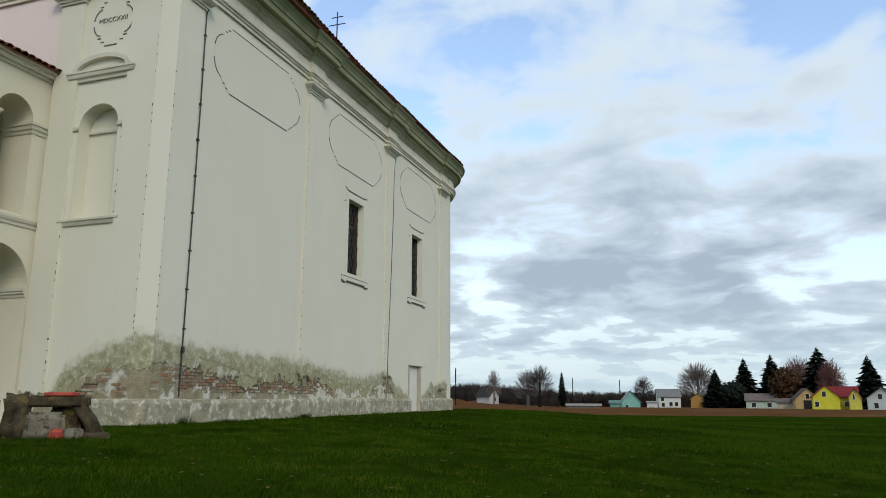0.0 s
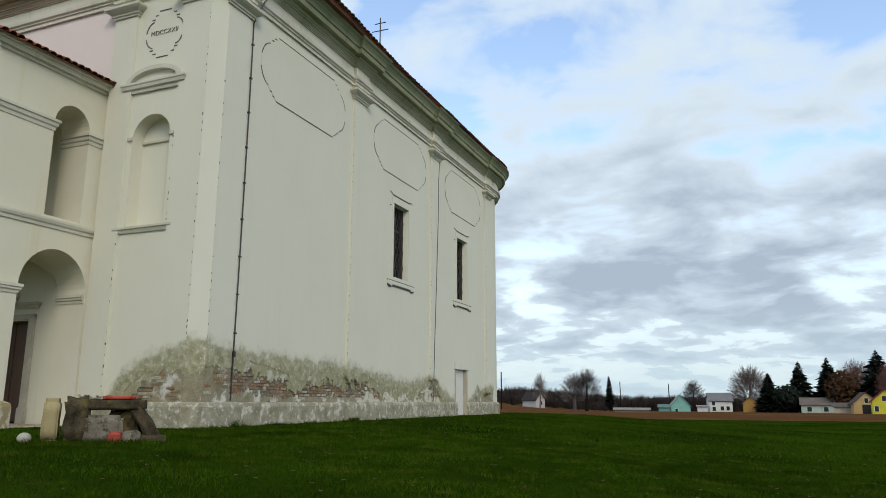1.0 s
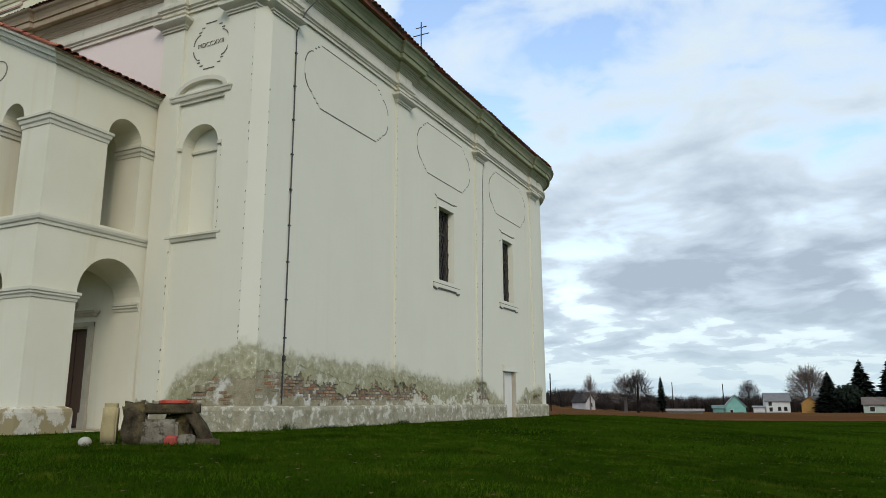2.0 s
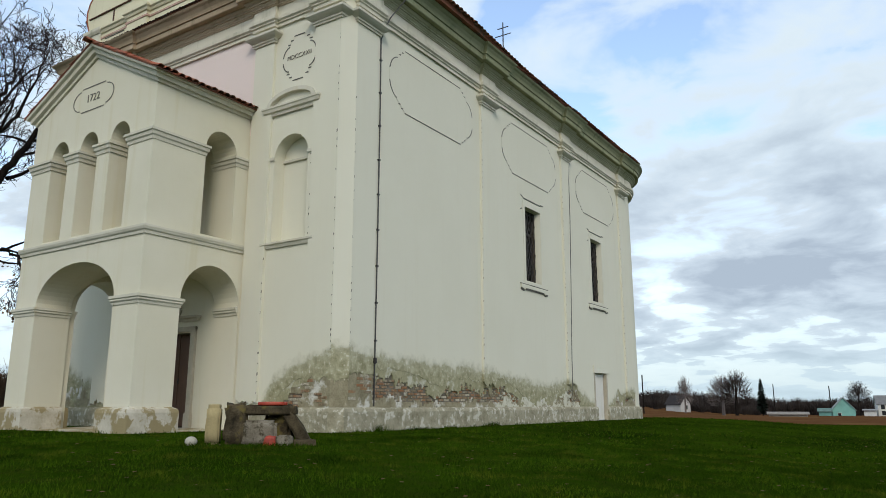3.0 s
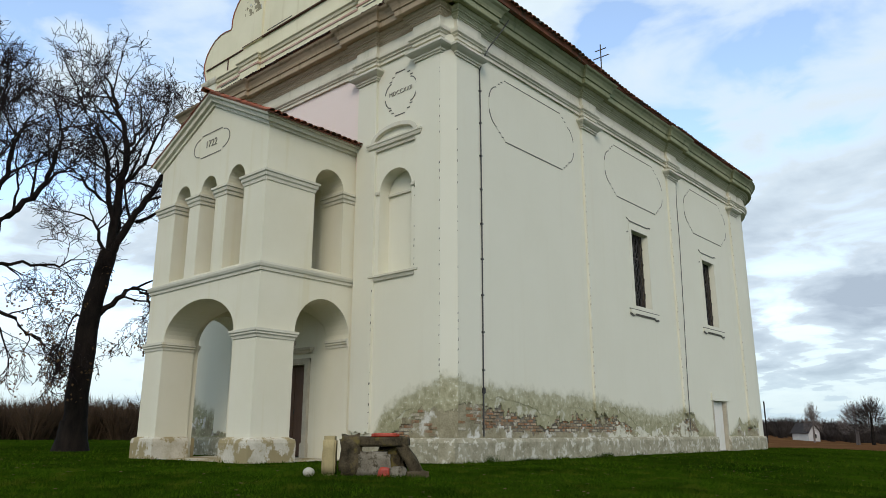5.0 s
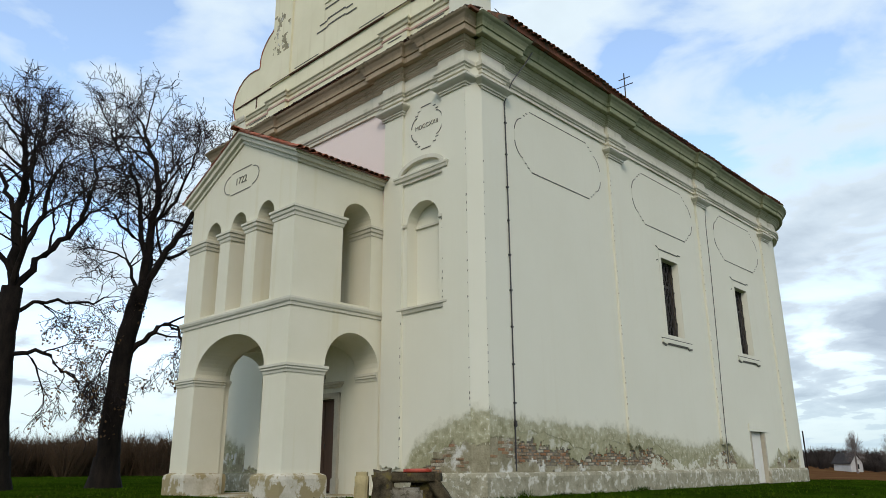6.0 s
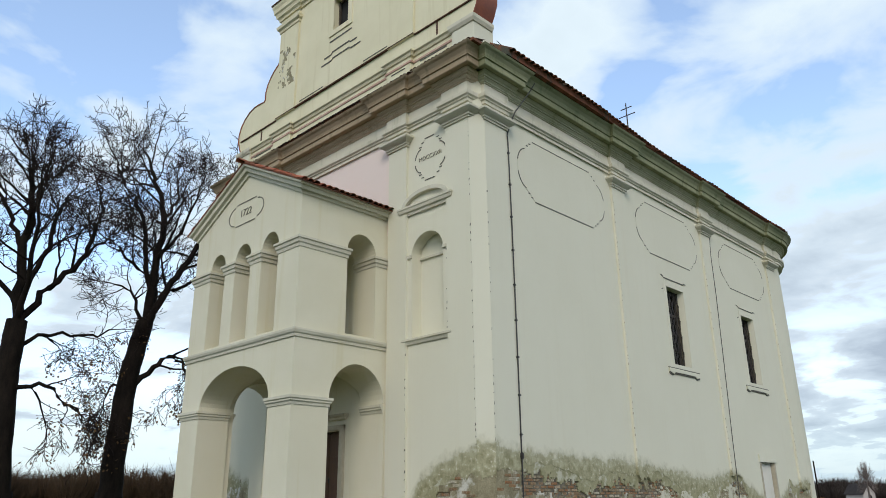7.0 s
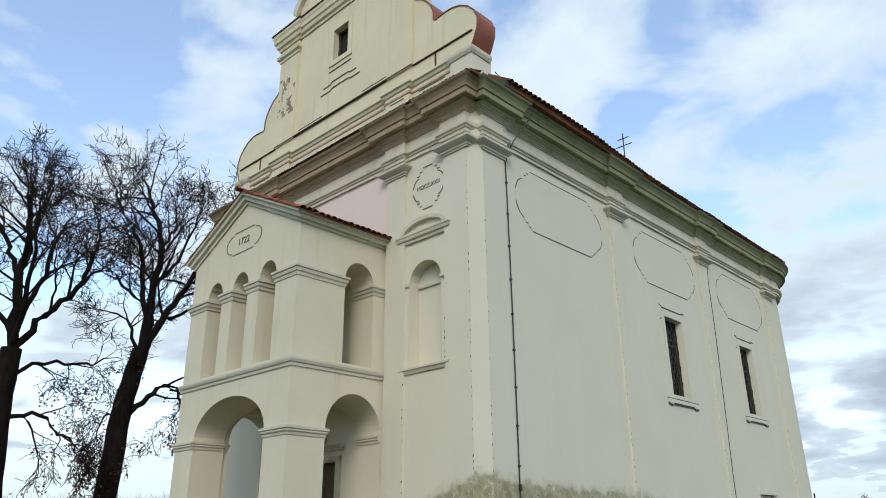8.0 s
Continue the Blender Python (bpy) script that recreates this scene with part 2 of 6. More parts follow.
PALEROCK = rough_mat("pale_stone", (0.24, 0.215, 0.17), (0.12, 0.10, 0.07), 5.0, 0.95, 1.0, 0.03, ((0.06, 0.05, 0.03), 4.5, 0.52, 0.60))
YELLOWROCK = rough_mat("ochre_post_stone", (0.38, 0.31, 0.16), (0.27, 0.22, 0.12), 4.0, 0.95, 0.6, 0.02)
REDCLOTH = rough_mat("red_plastic", (0.42, 0.05, 0.018), (0.22, 0.022, 0.012), 5, 0.45, 0.3, 0.01)
PALEBALL = rough_mat("pale_ball", (0.42, 0.40, 0.33), (0.30, 0.28, 0.22), 5, 0.6, 0.3, 0.01)
FADEDRED = rough_mat("faded_red_line", (0.42, 0.24, 0.19), (0.58, 0.44, 0.36), 3.0, 0.9, 0.3, 0.01)
LEDGE = rough_mat("rusty_flashing", (0.07, 0.04, 0.03), (0.12, 0.06, 0.04), 4, 0.7, 0.3, 0.005)
DARK, _, _ = material("unlit_interior", (0.012, 0.012, 0.012), 0.9)
GLASS, gt, gb = material("old_window_glass", (0.02, 0.022, 0.024), 0.12)

# grass: ground sheet and blades
GRASS, t, b = material("grass_ground", (0.03, 0.06, 0.015), 0.95)
b.inputs["Specular IOR Level"].default_value = 0.0
p = coords(t)
g1 = noise_tex(t, p, 0.25, 6, 0.6)
g2 = noise_tex(t, p, 3.0, 6, 0.65)
c1 = mix(t, ramp(t, g1, [(0.38, 0.0), (0.62, 1.0)]), (0.008, 0.022, 0.001), (0.027, 0.056, 0.0025))
c1 = mix(t, ramp(t, g2, [(0.45, 0.0), (0.72, 0.6)]), c1, (0.034, 0.036, 0.008))
t.links.new(c1, b.inputs["Base Color"])
bump(t, b, math_node(t, "ADD", g2, noise_tex(t, p, 40, 4)), 0.9, 0.05)
BLADE, t, b = material("grass_blade", (0.04, 0.09, 0.015), 0.85)
b.inputs["Specular IOR Level"].default_value = 0.0
gi = t.nodes.new("ShaderNodeNewGeometry")
p = coords(t)
c1 = mix(t, gi.outputs["Random Per Island"], (0.014, 0.037, 0.002), (0.048, 0.092, 0.005))
c1 = mix(t, ramp(t, noise_tex(t, p, 0.5, 6, 0.62), [(0.46, 0.0), (0.62, 0.85)]), c1, (0.009, 0.022, 0.0015))
c1 = mix(t, ramp(t, noise_tex(t, p, 1.7, 5, 0.6), [(0.52, 0.0), (0.70, 0.75)]), c1, (0.078, 0.092, 0.009))
t.links.new(c1, b.inputs["Base Color"])

# ---------------------------------------------------------------- mesh helpers


def finish(ob, mat):
    ob.data.materials.append(mat)
    return ob


def mesh_ob(name, verts, faces, mat, parent=None, label="", smooth=False):
    me = bpy.data.meshes.new(name)
    me.from_pydata([tuple(v) for v in verts], [], faces)
    me.validate()
    bm = bmesh.new()
    bm.from_mesh(me)
    bmesh.ops.recalc_face_normals(bm, faces=bm.faces)
    bm.to_mesh(me)
    bm.free()
    if smooth:
        me.polygons.foreach_set("use_smooth", [True] * len(me.polygons))
    me.materials.append(mat)
    ob = new(name, me)
    ob.parent = parent
    if label:
        tagged(ob, label)
    return ob


def part(name, bm, mat, parent=None, label="", smooth=False):
    bmesh.ops.recalc_face_normals(bm, faces=bm.faces)
    me = bpy.data.meshes.new(name)
    bm.to_mesh(me)
    bm.free()
    if smooth:
        me.polygons.foreach_set("use_smooth", [True] * len(me.polygons))
    me.materials.append(mat)
    ob = new(name, me)
    ob.parent = parent
    if label:
        tagged(ob, label)
    return ob


def box_bm(x0, x1, y0, y1, z0, z1, bevel=0.0, bm=None):
    bm = bm or bmesh.new()
    r = bmesh.ops.create_cube(bm, size=1.0)
    bmesh.ops.scale(bm, vec=(x1 - x0, y1 - y0, z1 - z0), verts=r["verts"])
    bmesh.ops.translate(bm, vec=((x0 + x1) / 2, (y0 + y1) / 2, (z0 + z1) / 2), verts=r["verts"])
    if bevel:
        es = list({e for v in r["verts"] for e in v.link_edges})
        bmesh.ops.bevel(bm, geom=es, offset=bevel, segments=2, affect="EDGES")
    return bm


def plate(name, outer, holes, depth, at, mat, parent=None, label=""):
    """A flat plate with openings: 2D loops, filled, then given thickness. at(u, v, d) gives the place; d from 0 (front) to depth."""
    bm = bmesh.new()
    loops, verts2 = [], []
    for loop in (outer, *holes):
        vs = [bm.verts.new((u, v, 0)) for u, v in loop]
        loops.append(range(len(verts2), len(verts2) + len(vs)))
        verts2 += list(loop)
        for i in range(len(vs)):
            bm.edges.new((vs[i], vs[i - 1]))
    bm.verts.index_update()
    bmesh.ops.triangle_fill(bm, use_beauty=True, use_dissolve=False, edges=bm.edges[:])
    tris = [[v.index for v in f.verts] for f in bm.faces]
    bm.free()
    n = len(verts2)
    verts = [at(u, v, 0) for u, v in verts2] + [at(u, v, depth) for u, v in verts2]
    faces = tris + [[i + n for i in reversed(t3)] for t3 in tris]
    for lp in loops:
        lp = list(lp)
        for i in range(len(lp)):
            a, c = lp[i - 1], lp[i]
            faces.append([a, c, c + n, a + n])
    return mesh_ob(name, verts, faces, mat, parent, label)


def offset_path(path, d):
    """The open polyline moved by d to its right-hand side, with mitred corners."""
    res = []
    for i, q in enumerate(path):
        ns = []
        for a, c in ((i - 1, i), (i, i + 1)):
            if 0 <= a and c < len(path):
                v = Vector(path[c]) - Vector(path[a])
                v.normalize()
                ns.append(Vector((v.y, -v.x)))
        if len(ns) == 1:
            o = ns[0] * d
        else:
            o = (ns[0] + ns[1]) * (d / max(0.15, 1 + ns[0].dot(ns[1])))
        res.append((q[0] + o.x, q[1] + o.y))
    return res


def sweep(name, path, profile, mat, parent=None, label="", z=0.0):
    """A moulding: the closed profile of (out, up) carried along a plan line."""
    verts, faces, k, m = [], [], len(profile), len(path)
    cols = [offset_path(path, d) for d, _ in profile]
    for i in range(m):
        for j in range(k):
            verts.append((*cols[j][i], profile[j][1] + z))
    for i in range(m - 1):
        for j in range(k):
            j2 = (j + 1) % k
            faces.append([i * k + j, i * k + j2, (i + 1) * k + j2, (i + 1) * k + j])
    faces.append(list(range(k)))
    faces.append([(m - 1) * k + j for j in reversed(range(k))])
    return mesh_ob(name, verts, faces, mat, parent, label)


def arch_loop(c, half, z0, spring, rise, n=20):
    """An opening with an arched head, as a loop."""
    pts = [(c - half, z0), (c + half, z0)]
    pts += [(c + half * math.cos(a), spring + rise * math.sin(a)) for a in np.linspace(0, math.pi, n)]
    return pts


def rect(u0, u1, v0, v1):
    return [(u0, v0), (u1, v0), (u1, v1), (u0, v1)]


def tube_bm(points, radius, sides=6, bm=None):
    """A round bar along points; radius a number or one for each point."""
    bm = bm or bmesh.new()
    rings, pts = [], [Vector(q) for q in points]
    for i, q in enumerate(pts):
        d = (pts[min(i + 1, len(pts) - 1)] - pts[max(i - 1, 0)]).normalized()
        s = d.orthogonal().normalized()
        w = d.cross(s)
        r = radius[i] if isinstance(radius, (list, tuple)) else radius
        rings.append([bm.verts.new(q + (s * math.cos(a) + w * math.sin(a)) * r) for a in (math.tau * k / sides for k in range(sides))])
    for a, c in zip(rings, rings[1:]):
        for k in range(sides):
            bm.faces.new((a[k], a[(k + 1) % sides], c[(k + 1) % sides], c[k]))
    bm.faces.new(rings[0])
    bm.faces.new(list(reversed(rings[-1])))
    return bm


def empty(name, at, label, category, group="", kind=""):
    ob = new(name)
    ob.location = at
    ob.empty_display_size = 0.3
    return tagged(ob, label, category, group, kind)


def S(e0, e1, v):
    v = min(1.0, max(0.0, (v - e0) / (e1 - e0)))
    return v * v * (3 - 2 * v)


def wob(*q, s=1.0):
    return noise.noise(Vector((*q, 0.0, 0.0, 0.0)[:3]) * s)


# ---------------------------------------------------------------- ground


def ground_z(x, y):
    dx, dy = max(-14 - x, 0, x - 0.2), max(-3.8 - y, 0, y - 24)
    s = S(0.0, 17.0, math.hypot(dx, dy))
    w = max(S(-14, 7, x), S(14, 40, y) * S(-70, -25, x))
    z = -0.88 * s * w + 0.006 * min(max(0.0, -x - 10), 60) * (1 - w * 0.5)
    z -= 0.0088 * min(max(0.0, y - 50), 200) * S(-70, -25, x)
    z += 0.03 * wob(x, y, s=0.35) * min(1.0, math.hypot(dx, dy) / 2)
    return z


def sheet(name, xs, ys, mat, z_of, label, category="ground"):
    verts = [(x, y, z_of(x, y)) for y in ys for x in xs]
    n = len(xs)
    faces = [[j * n + i, j * n + i + 1, (j + 1) * n + i + 1, (j + 1) * n + i] for j in range(len(ys) - 1) for i in range(n - 1)]
    return tagged(mesh_ob(name, verts, faces, mat, smooth=True), label, category, kind="structure")


def steps(*spans):
    res = []
    for a, c, st in spans:
        res += list(np.arange(a, c, st))
    return res + [spans[-1][1]]


gx = steps((-2000, -200, 150), (-200, -40, 10), (-40, 40, 0.8), (40, 200, 10), (200, 2000, 150))
gy = steps((-1500, -100, 140), (-100, -30, 7), (-30, 62, 0.8), (62, 300, 9), (300, 2400, 150))
sheet("ground", gx, gy, GRASS, ground_z, "short green autumn grass sloping gently round the church")

FIELD_Y = 54.0
fx = steps((-60, -14, 6), (-14, 60, 2.0), (60, 420, 12))
fy = steps((0, 1, 0.1), (1.2, 40, 2.2), (40, 205, 7))
verts = []
for v in fy:
    for x in fx:
        y = FIELD_Y + 0.02 * (x - 11) + 0.5 * wob(x, 3.0, s=0.2) * max(0, 1 - v) + v
        verts.append((x, y, ground_z(x, y) + 0.05 * S(0, 1, v) + 0.03 * wob(x * 3, y * 3) * S(0, 2, v) + 0.012))
n = len(fx)
faces = [[j * n + i, j * n + i + 1, (j + 1) * n + i + 1, (j + 1) * n + i] for j in range(len(fy) - 1) for i in range(n - 1)]
tagged(mesh_ob("ploughed_field", verts, faces, SOIL, smooth=True), "bare brown ploughed field beyond the grass", "field", kind="structure")

# ---------------------------------------------------------------- church
church = empty("church", (0, 0, 0), "white plastered village church with peeling wall base, standing on grass", "church")
YE, RAD, TOP = 20.9, 3.0, 12.25
WIN = ((9.90, 11.14), (16.08, 17.30))
WZ = (4.94, 7.66)
DOOR = (15.93, 17.20, 1.92)


def side_at(u, v, d):
    return (-d, u, v)


def front_at(u, v, d):
    return (u, d, v)


def peel_line(u, s):
    """Height of the lower edge of the sound plaster along a wall."""
    h = 1.62 + 0.13 * math.sin(u * 0.9 + s) + 0.07 * math.sin(u * 2.3 + 2 * s)
    h += 0.14 * wob(u * 1.7, s, 1.0) + 0.09 * wob(u * 5.0, s, 5.0) + 0.05 * wob(u * 13, s, 9.0) + 0.02 * wob(u * 37, s, 2.0)
    return h - 0.22


def side_line(u):
    h = peel_line(u, 0.6) + 0.30 * S(2.5, 0.4, u) - 0.45 * S(7.2, 9.6, u) * S(13.2, 11.0, u)
    if u > 13.9:
        h -= (1.05 + 0.25 * wob(u * 1.4, 4.0)) * S(13.9, 14.6, u) * S(18.6, 17.8, u)
        h -= 0.25 * S(18.6, 19.0, u)
    return max(0.62, h)


core = 0.045
holes = [rect(a, c, *WZ) for a, c in WIN] + [rect(DOOR[0], DOOR[1], 0.02, DOOR[2])]
side_wall = plate("side_wall", rect(0.42, YE, -0.6, TOP), holes, 0.75, lambda u, v, d: (-core - d, u, v), MORTAR, church, "old brick masonry")
us = np.arange(0.44, YE, 0.045)
low_edge = [(float(u), DOOR[2] if DOOR[0] <= u <= DOOR[1] else side_line(float(u))) for u in us]
skin = low_edge + [(YE, side_line(YE)), (YE, TOP), (0.44, TOP)]
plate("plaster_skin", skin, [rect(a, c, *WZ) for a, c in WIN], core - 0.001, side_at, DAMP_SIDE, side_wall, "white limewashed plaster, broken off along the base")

# rounded east end, back and north walls
arc = [(-RAD + RAD * math.cos(a), YE + RAD * math.sin(a)) for a in np.linspace(0, math.pi / 2, 19)]
arc2 = [(2 * AX - x, y) for x, y in reversed(arc)]
rest = arc + arc2 + [(2 * AX, 0.7)]
sweep("end_wall", rest, [(0, -0.6), (0, TOP), (-0.7, TOP), (-0.7, -0.6)], WHITE, church, "white plaster rounded end")

# front wall
FZ = TOP
front_low = [(u, max(0.60, peel_line(u * 1.3, 2.2) - 0.34 - 1.1 * S(-1.7, -2.6, u))) for u in np.arange(-0.24, -3.3, -0.045)]
door_f = rect(AX - 0.85, AX + 0.85, 0.02, 2.58)
up_door = rect(AX - 0.5, AX + 0.5, 4.8, 6.7)
niche = arch_loop(-1.80, 0.60, 4.74, 7.05, 0.57)
front_wall = plate("front_wall", rect(2 * AX, -0.22, -0.6, FZ), [door_f, up_door, niche], 0.7, lambda u, v, d: (u, core + d, v), MORTAR, church, "old brick masonry")
plate("plaster_skin", front_low + [(-3.3, FZ), (-0.24, FZ)], [niche], core - 0.001, front_at, DAMP_FRONT, front_wall, "white plaster")
plate("plaster_skin", rect(2 * AX + 3.3, -3.3, 0.0, 7.9), [door_f, up_door], core - 0.006, lambda u, v, d: (u, 0.004 + d, v), PORCHW, front_wall, "white plaster inside the porch")
plate("plaster_skin", rect(2 * AX + 3.3, -3.3, 7.9, FZ), [], core - 0.006, lambda u, v, d: (u, 0.004 + d, v), PINK, front_wall, "pinkish faded plaster")
plate("plaster_skin", rect(2 * AX, 2 * AX + 3.3, 0.55, FZ), [], core - 0.001, front_at, DAMP_NORTH, front_wall, "white plaster")
part("niche_back", box_bm(-2.6, -1.0, 0.36, 0.5, 4.6, 7.8), WHITE, front_wall)
nl = arch_loop(-1.80, 0.594, 4.746, 7.05, 0.564)
rim = []
fcs = []
for u, v in nl:
    rim += [(u, 0.001, v), (u, 0.37, v)]
for i in range(len(nl)):
    j = (i + 1) % len(nl)
    fcs.append([2 * i, 2 * j, 2 * j + 1, 2 * i + 1])
mesh_ob("niche_reveal", rim, fcs, WHITE, front_wall)

# grey old render left between plaster and brick, in flakes
def flakes(name, u0, u1, line, keep, at, mat, parent, d0, d1, cell=0.05):
    verts, faces, grid = [], [], {}
    nu, nv = int((u1 - u0) / cell), int(1.75 / cell)
    def vert(i, j, back):
        key = (i, j, back)
        if key not in grid:
            u = u0 + i * cell + cell * 0.42 * wob(i * 1.7, j * 1.9, 2.0)
            v = 0.50 + j * cell + cell * 0.42 * wob(i * 1.3, j * 2.1, 8.0)
            dep = (d1 if back else d0 + 0.004 * wob(u * 9, v * 9, 3.0))
            grid[key] = len(verts)
            verts.append(at(u, v, dep))
        return grid[key]
    on = {(i, j) for i in range(nu) for j in range(nv) if 0.5 + j * cell < line(u0 + i * cell) + 0.06 and keep(u0 + i * cell, 0.5 + j * cell)}
    for i, j in on:
        faces.append([vert(i, j, 0), vert(i + 1, j, 0), vert(i + 1, j + 1, 0), vert(i, j + 1, 0)])
        for (a, c), (p0, p1) in (((i - 1, j), ((i, j), (i, j + 1))), ((i + 1, j), ((i + 1, j), (i + 1, j + 1))), ((i, j - 1), ((i, j), (i + 1, j))), ((i, j + 1), ((i, j + 1), (i + 1, j + 1)))):
            if (a, c) not in on:
                faces.append([vert(*p0, 0), vert(*p1, 0), vert(*p1, 1), vert(*p0, 1)])
    return mesh_ob(name, verts, faces, mat, parent)


def keep_olive(u, v):
    if DOOR[0] - 0.14 < u < DOOR[1] + 0.16:
        return False
    top = side_line(u)
    return v > top - 0.30 + 0.22 * wob(u * 1.6, v * 2.0, 7.0) + 0.20 * wob(u * 5, v * 7, 1.0) + 0.13 * wob(u * 13, v * 15, 6.0)


def keep_low(u, v):
    if DOOR[0] - 0.14 < u < DOOR[1] + 0.16:
        return False
    n0 = wob(u * 1.3, v * 2.2, 21.0) + 0.6 * wob(u * 4.1, v * 5.0, 5.0) + 0.5 * wob(u * 9, v * 12, 2.0)
    return n0 > 0.40 + 0.20 * (v - 0.85) - 0.30 * S(7.0, 9.0, u) - 0.9 * S(0.74, 0.62, v)


flakes("render_layer", 0.46, YE - 0.05, side_line, keep_olive, side_at, OLIVE, side_wall, 0.010, 0.046, 0.04)
flakes("render_layer", 0.46, YE - 0.05, side_line, keep_low, side_at, RENDER, side_wall, 0.016, 0.046)


def fr_at(u, v, d):
    return (-u, d, v)


flakes("render_layer", 0.2, 3.2, lambda u: max(0.62, peel_line(-u * 1.3, 2.2) - 0.34 - 1.1 * S(-1.7, -2.6, -u)), lambda u, v: v > peel_line(-u * 1.3, 2.2) - 0.62 + 0.4 * wob(u * 1.8, v * 2, 3.0), fr_at, OLIVE, front_wall, 0.010, 0.046)
flakes("render_layer", 0.2, 3.2, lambda u: max(0.62, peel_line(-u * 1.3, 2.2) - 0.34 - 1.1 * S(-1.7, -2.6, -u)), lambda u, v: wob(u * 1.9, v * 2.2, 12.0) + 0.4 * wob(u * 7, v * 7) > 0.12, fr_at, RENDER, front_wall, 0.016, 0.046)

flakes("plaster_remnant", 7.6, 14.3, lambda u: 1.25, lambda u, v: wob(u * 1.5, v * 2.6, 51.0) + 0.7 * wob(u * 5, v * 7, 24.0) + 0.4 * wob(u * 14, v * 17, 5.0) > 0.02 + 1.6 * max(0.0, v - 0.70), side_at, PEELING, side_wall, 0.004, 0.046, 0.03)["kind"] = "stuff"

flakes("damp_patch", 9.0, 12.2, lambda u: 9.0, lambda u, v: 0.55 < v < 1.45 and wob(u * 2.2, v * 2.4, 41.0) + 0.7 * wob(u * 7, v * 7, 14.0) > -0.05 + 0.75 * (v - 0.75), fr_at, RENDER, front_wall, -0.006, 0.006, 0.045)["kind"] = "stuff"

# plinth round the walls, stepping out at the corner pier
sweep("plinth", [(-3.42, 0.0), (-1.06, 0.0), (-1.06, -0.06), (-0.12, -0.06), (0.07, 0.14), (0.07, 1.32)], [(0, -0.6), (0.12, -0.6), (0.125, 0.46), (0.10, 0.54), (0, 0.57)], PLINTH, church, "grey cement plinth, stained and flaking")
sweep("plinth", [(0.0, 1.36), (0.0, DOOR[0])], [(0, -0.6), (0.12, -0.6), (0.125, 0.46), (0.10, 0.53), (0, 0.56)], PLINTH, church, "grey cement plinth, stained and flaking")
sweep("plinth", [(0.0, DOOR[1]), (0.0, YE)] + arc[1:] + arc2, [(0, -0.6), (0.12, -0.6), (0.125, 0.46), (0.10, 0.53), (0, 0.56)], PLINTH, church, "grey cement plinth, stained and flaking")
sweep("plinth", [(2 * AX, 5.0), (2 * AX, 0.0), (2 * AX + 3.4, 0.0)], [(0, -0.6), (0.12, -0.6), (0.125, 0.46), (0.10, 0.53), (0, 0.56)], PLINTH, church, "grey cement plinth, stained and flaking")

# pilasters
PR = 0.08
PIL_S = ((6.72, 7.52), (13.12, 13.90), (19.62, 20.42))
PIL_F = ((-3.30, -2.55), (2 * AX + 2.55, 2 * AX + 3.30))
CZ = (10.33, 10.72)
CAP = [(0.0, 0.10), (0.04, 0.10), (0.045, 0.15), (0.075, 0.16), (0.08, 0.21), (0.10, 0.22), (0.17, 0.27), (0.22, 0.32), (0.22, 0.385), (0.0, 0.385)]


def pier_edge(u, v):
    return 0.008 * wob(u * 3, v * 5.0) + 0.004 * wob(u, v * 23.0)


def pilaster(a, c, at, z0, mat):
    """A flat strip with slightly chipped edges and a moulded capital."""
    vs = [z0 + (CZ[0] + 0.6 - z0) * i / 60 for i in range(61)]
    foot = [(q, z0 - 0.10 + 0.16 * wob(q * 6, 2.0) + 0.10 * wob(q * 17, 7.0)) for q in np.linspace(c - 0.02, a + 0.02, 20)]
    loop = [(a + pier_edge(a, v), v) for v in vs] + [(c + pier_edge(c, v), v) for v in reversed(vs)] + foot
    return plate("pilaster", loop, [], PR + 0.02, lambda u, v, d: at(u, v, d - PR), mat, church)


for a, c in PIL_S:
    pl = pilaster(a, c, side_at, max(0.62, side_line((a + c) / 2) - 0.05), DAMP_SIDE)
    sweep("capital", [(0, a), (PR, a), (PR, c), (0, c)], CAP, CAPM, pl, z=CZ[0])
for a, c in PIL_F:
    pl = pilaster(a, c, front_at, 0.8, WHITE)
    sweep("capital", [(a, 0), (a, -PR), (c, -PR), (c, 0)], CAP, CAPM, pl, z=CZ[0])
# corner piers
cp = plate("corner_pilaster", [(u, 1.22 + 0.14 * wob(u * 5, 3.0) + 0.08 * wob(u * 19, 5.0)) for u in np.linspace(-0.14, -0.98, 22)] + [(-1.0 + pier_edge(1, v), v) for v in np.linspace(1.6, 10.95, 70)] + [(-0.12 + pier_edge(2, v), v) for v in np.linspace(10.95, 1.6, 70)], [], PR + 0.02, lambda u, v, d: front_at(u, v, d - PR), DAMP_FRONT, church)
sweep("capital", [(-1.0, 0.0), (-1.0, -PR), (-0.12, -PR), (-0.12, 0.15)], CAP, CAPM, cp, z=CZ[0])
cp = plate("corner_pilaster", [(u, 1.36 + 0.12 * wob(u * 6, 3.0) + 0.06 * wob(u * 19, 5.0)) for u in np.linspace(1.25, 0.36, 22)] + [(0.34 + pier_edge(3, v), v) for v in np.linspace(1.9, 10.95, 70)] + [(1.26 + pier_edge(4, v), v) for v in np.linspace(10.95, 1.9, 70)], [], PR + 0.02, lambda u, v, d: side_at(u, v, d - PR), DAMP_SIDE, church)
sweep("capital", [(-0.15, 0.34), (PR, 0.34), (PR, 1.26), (0.0, 1.26)], CAP, CAPM, cp, z=CZ[0])
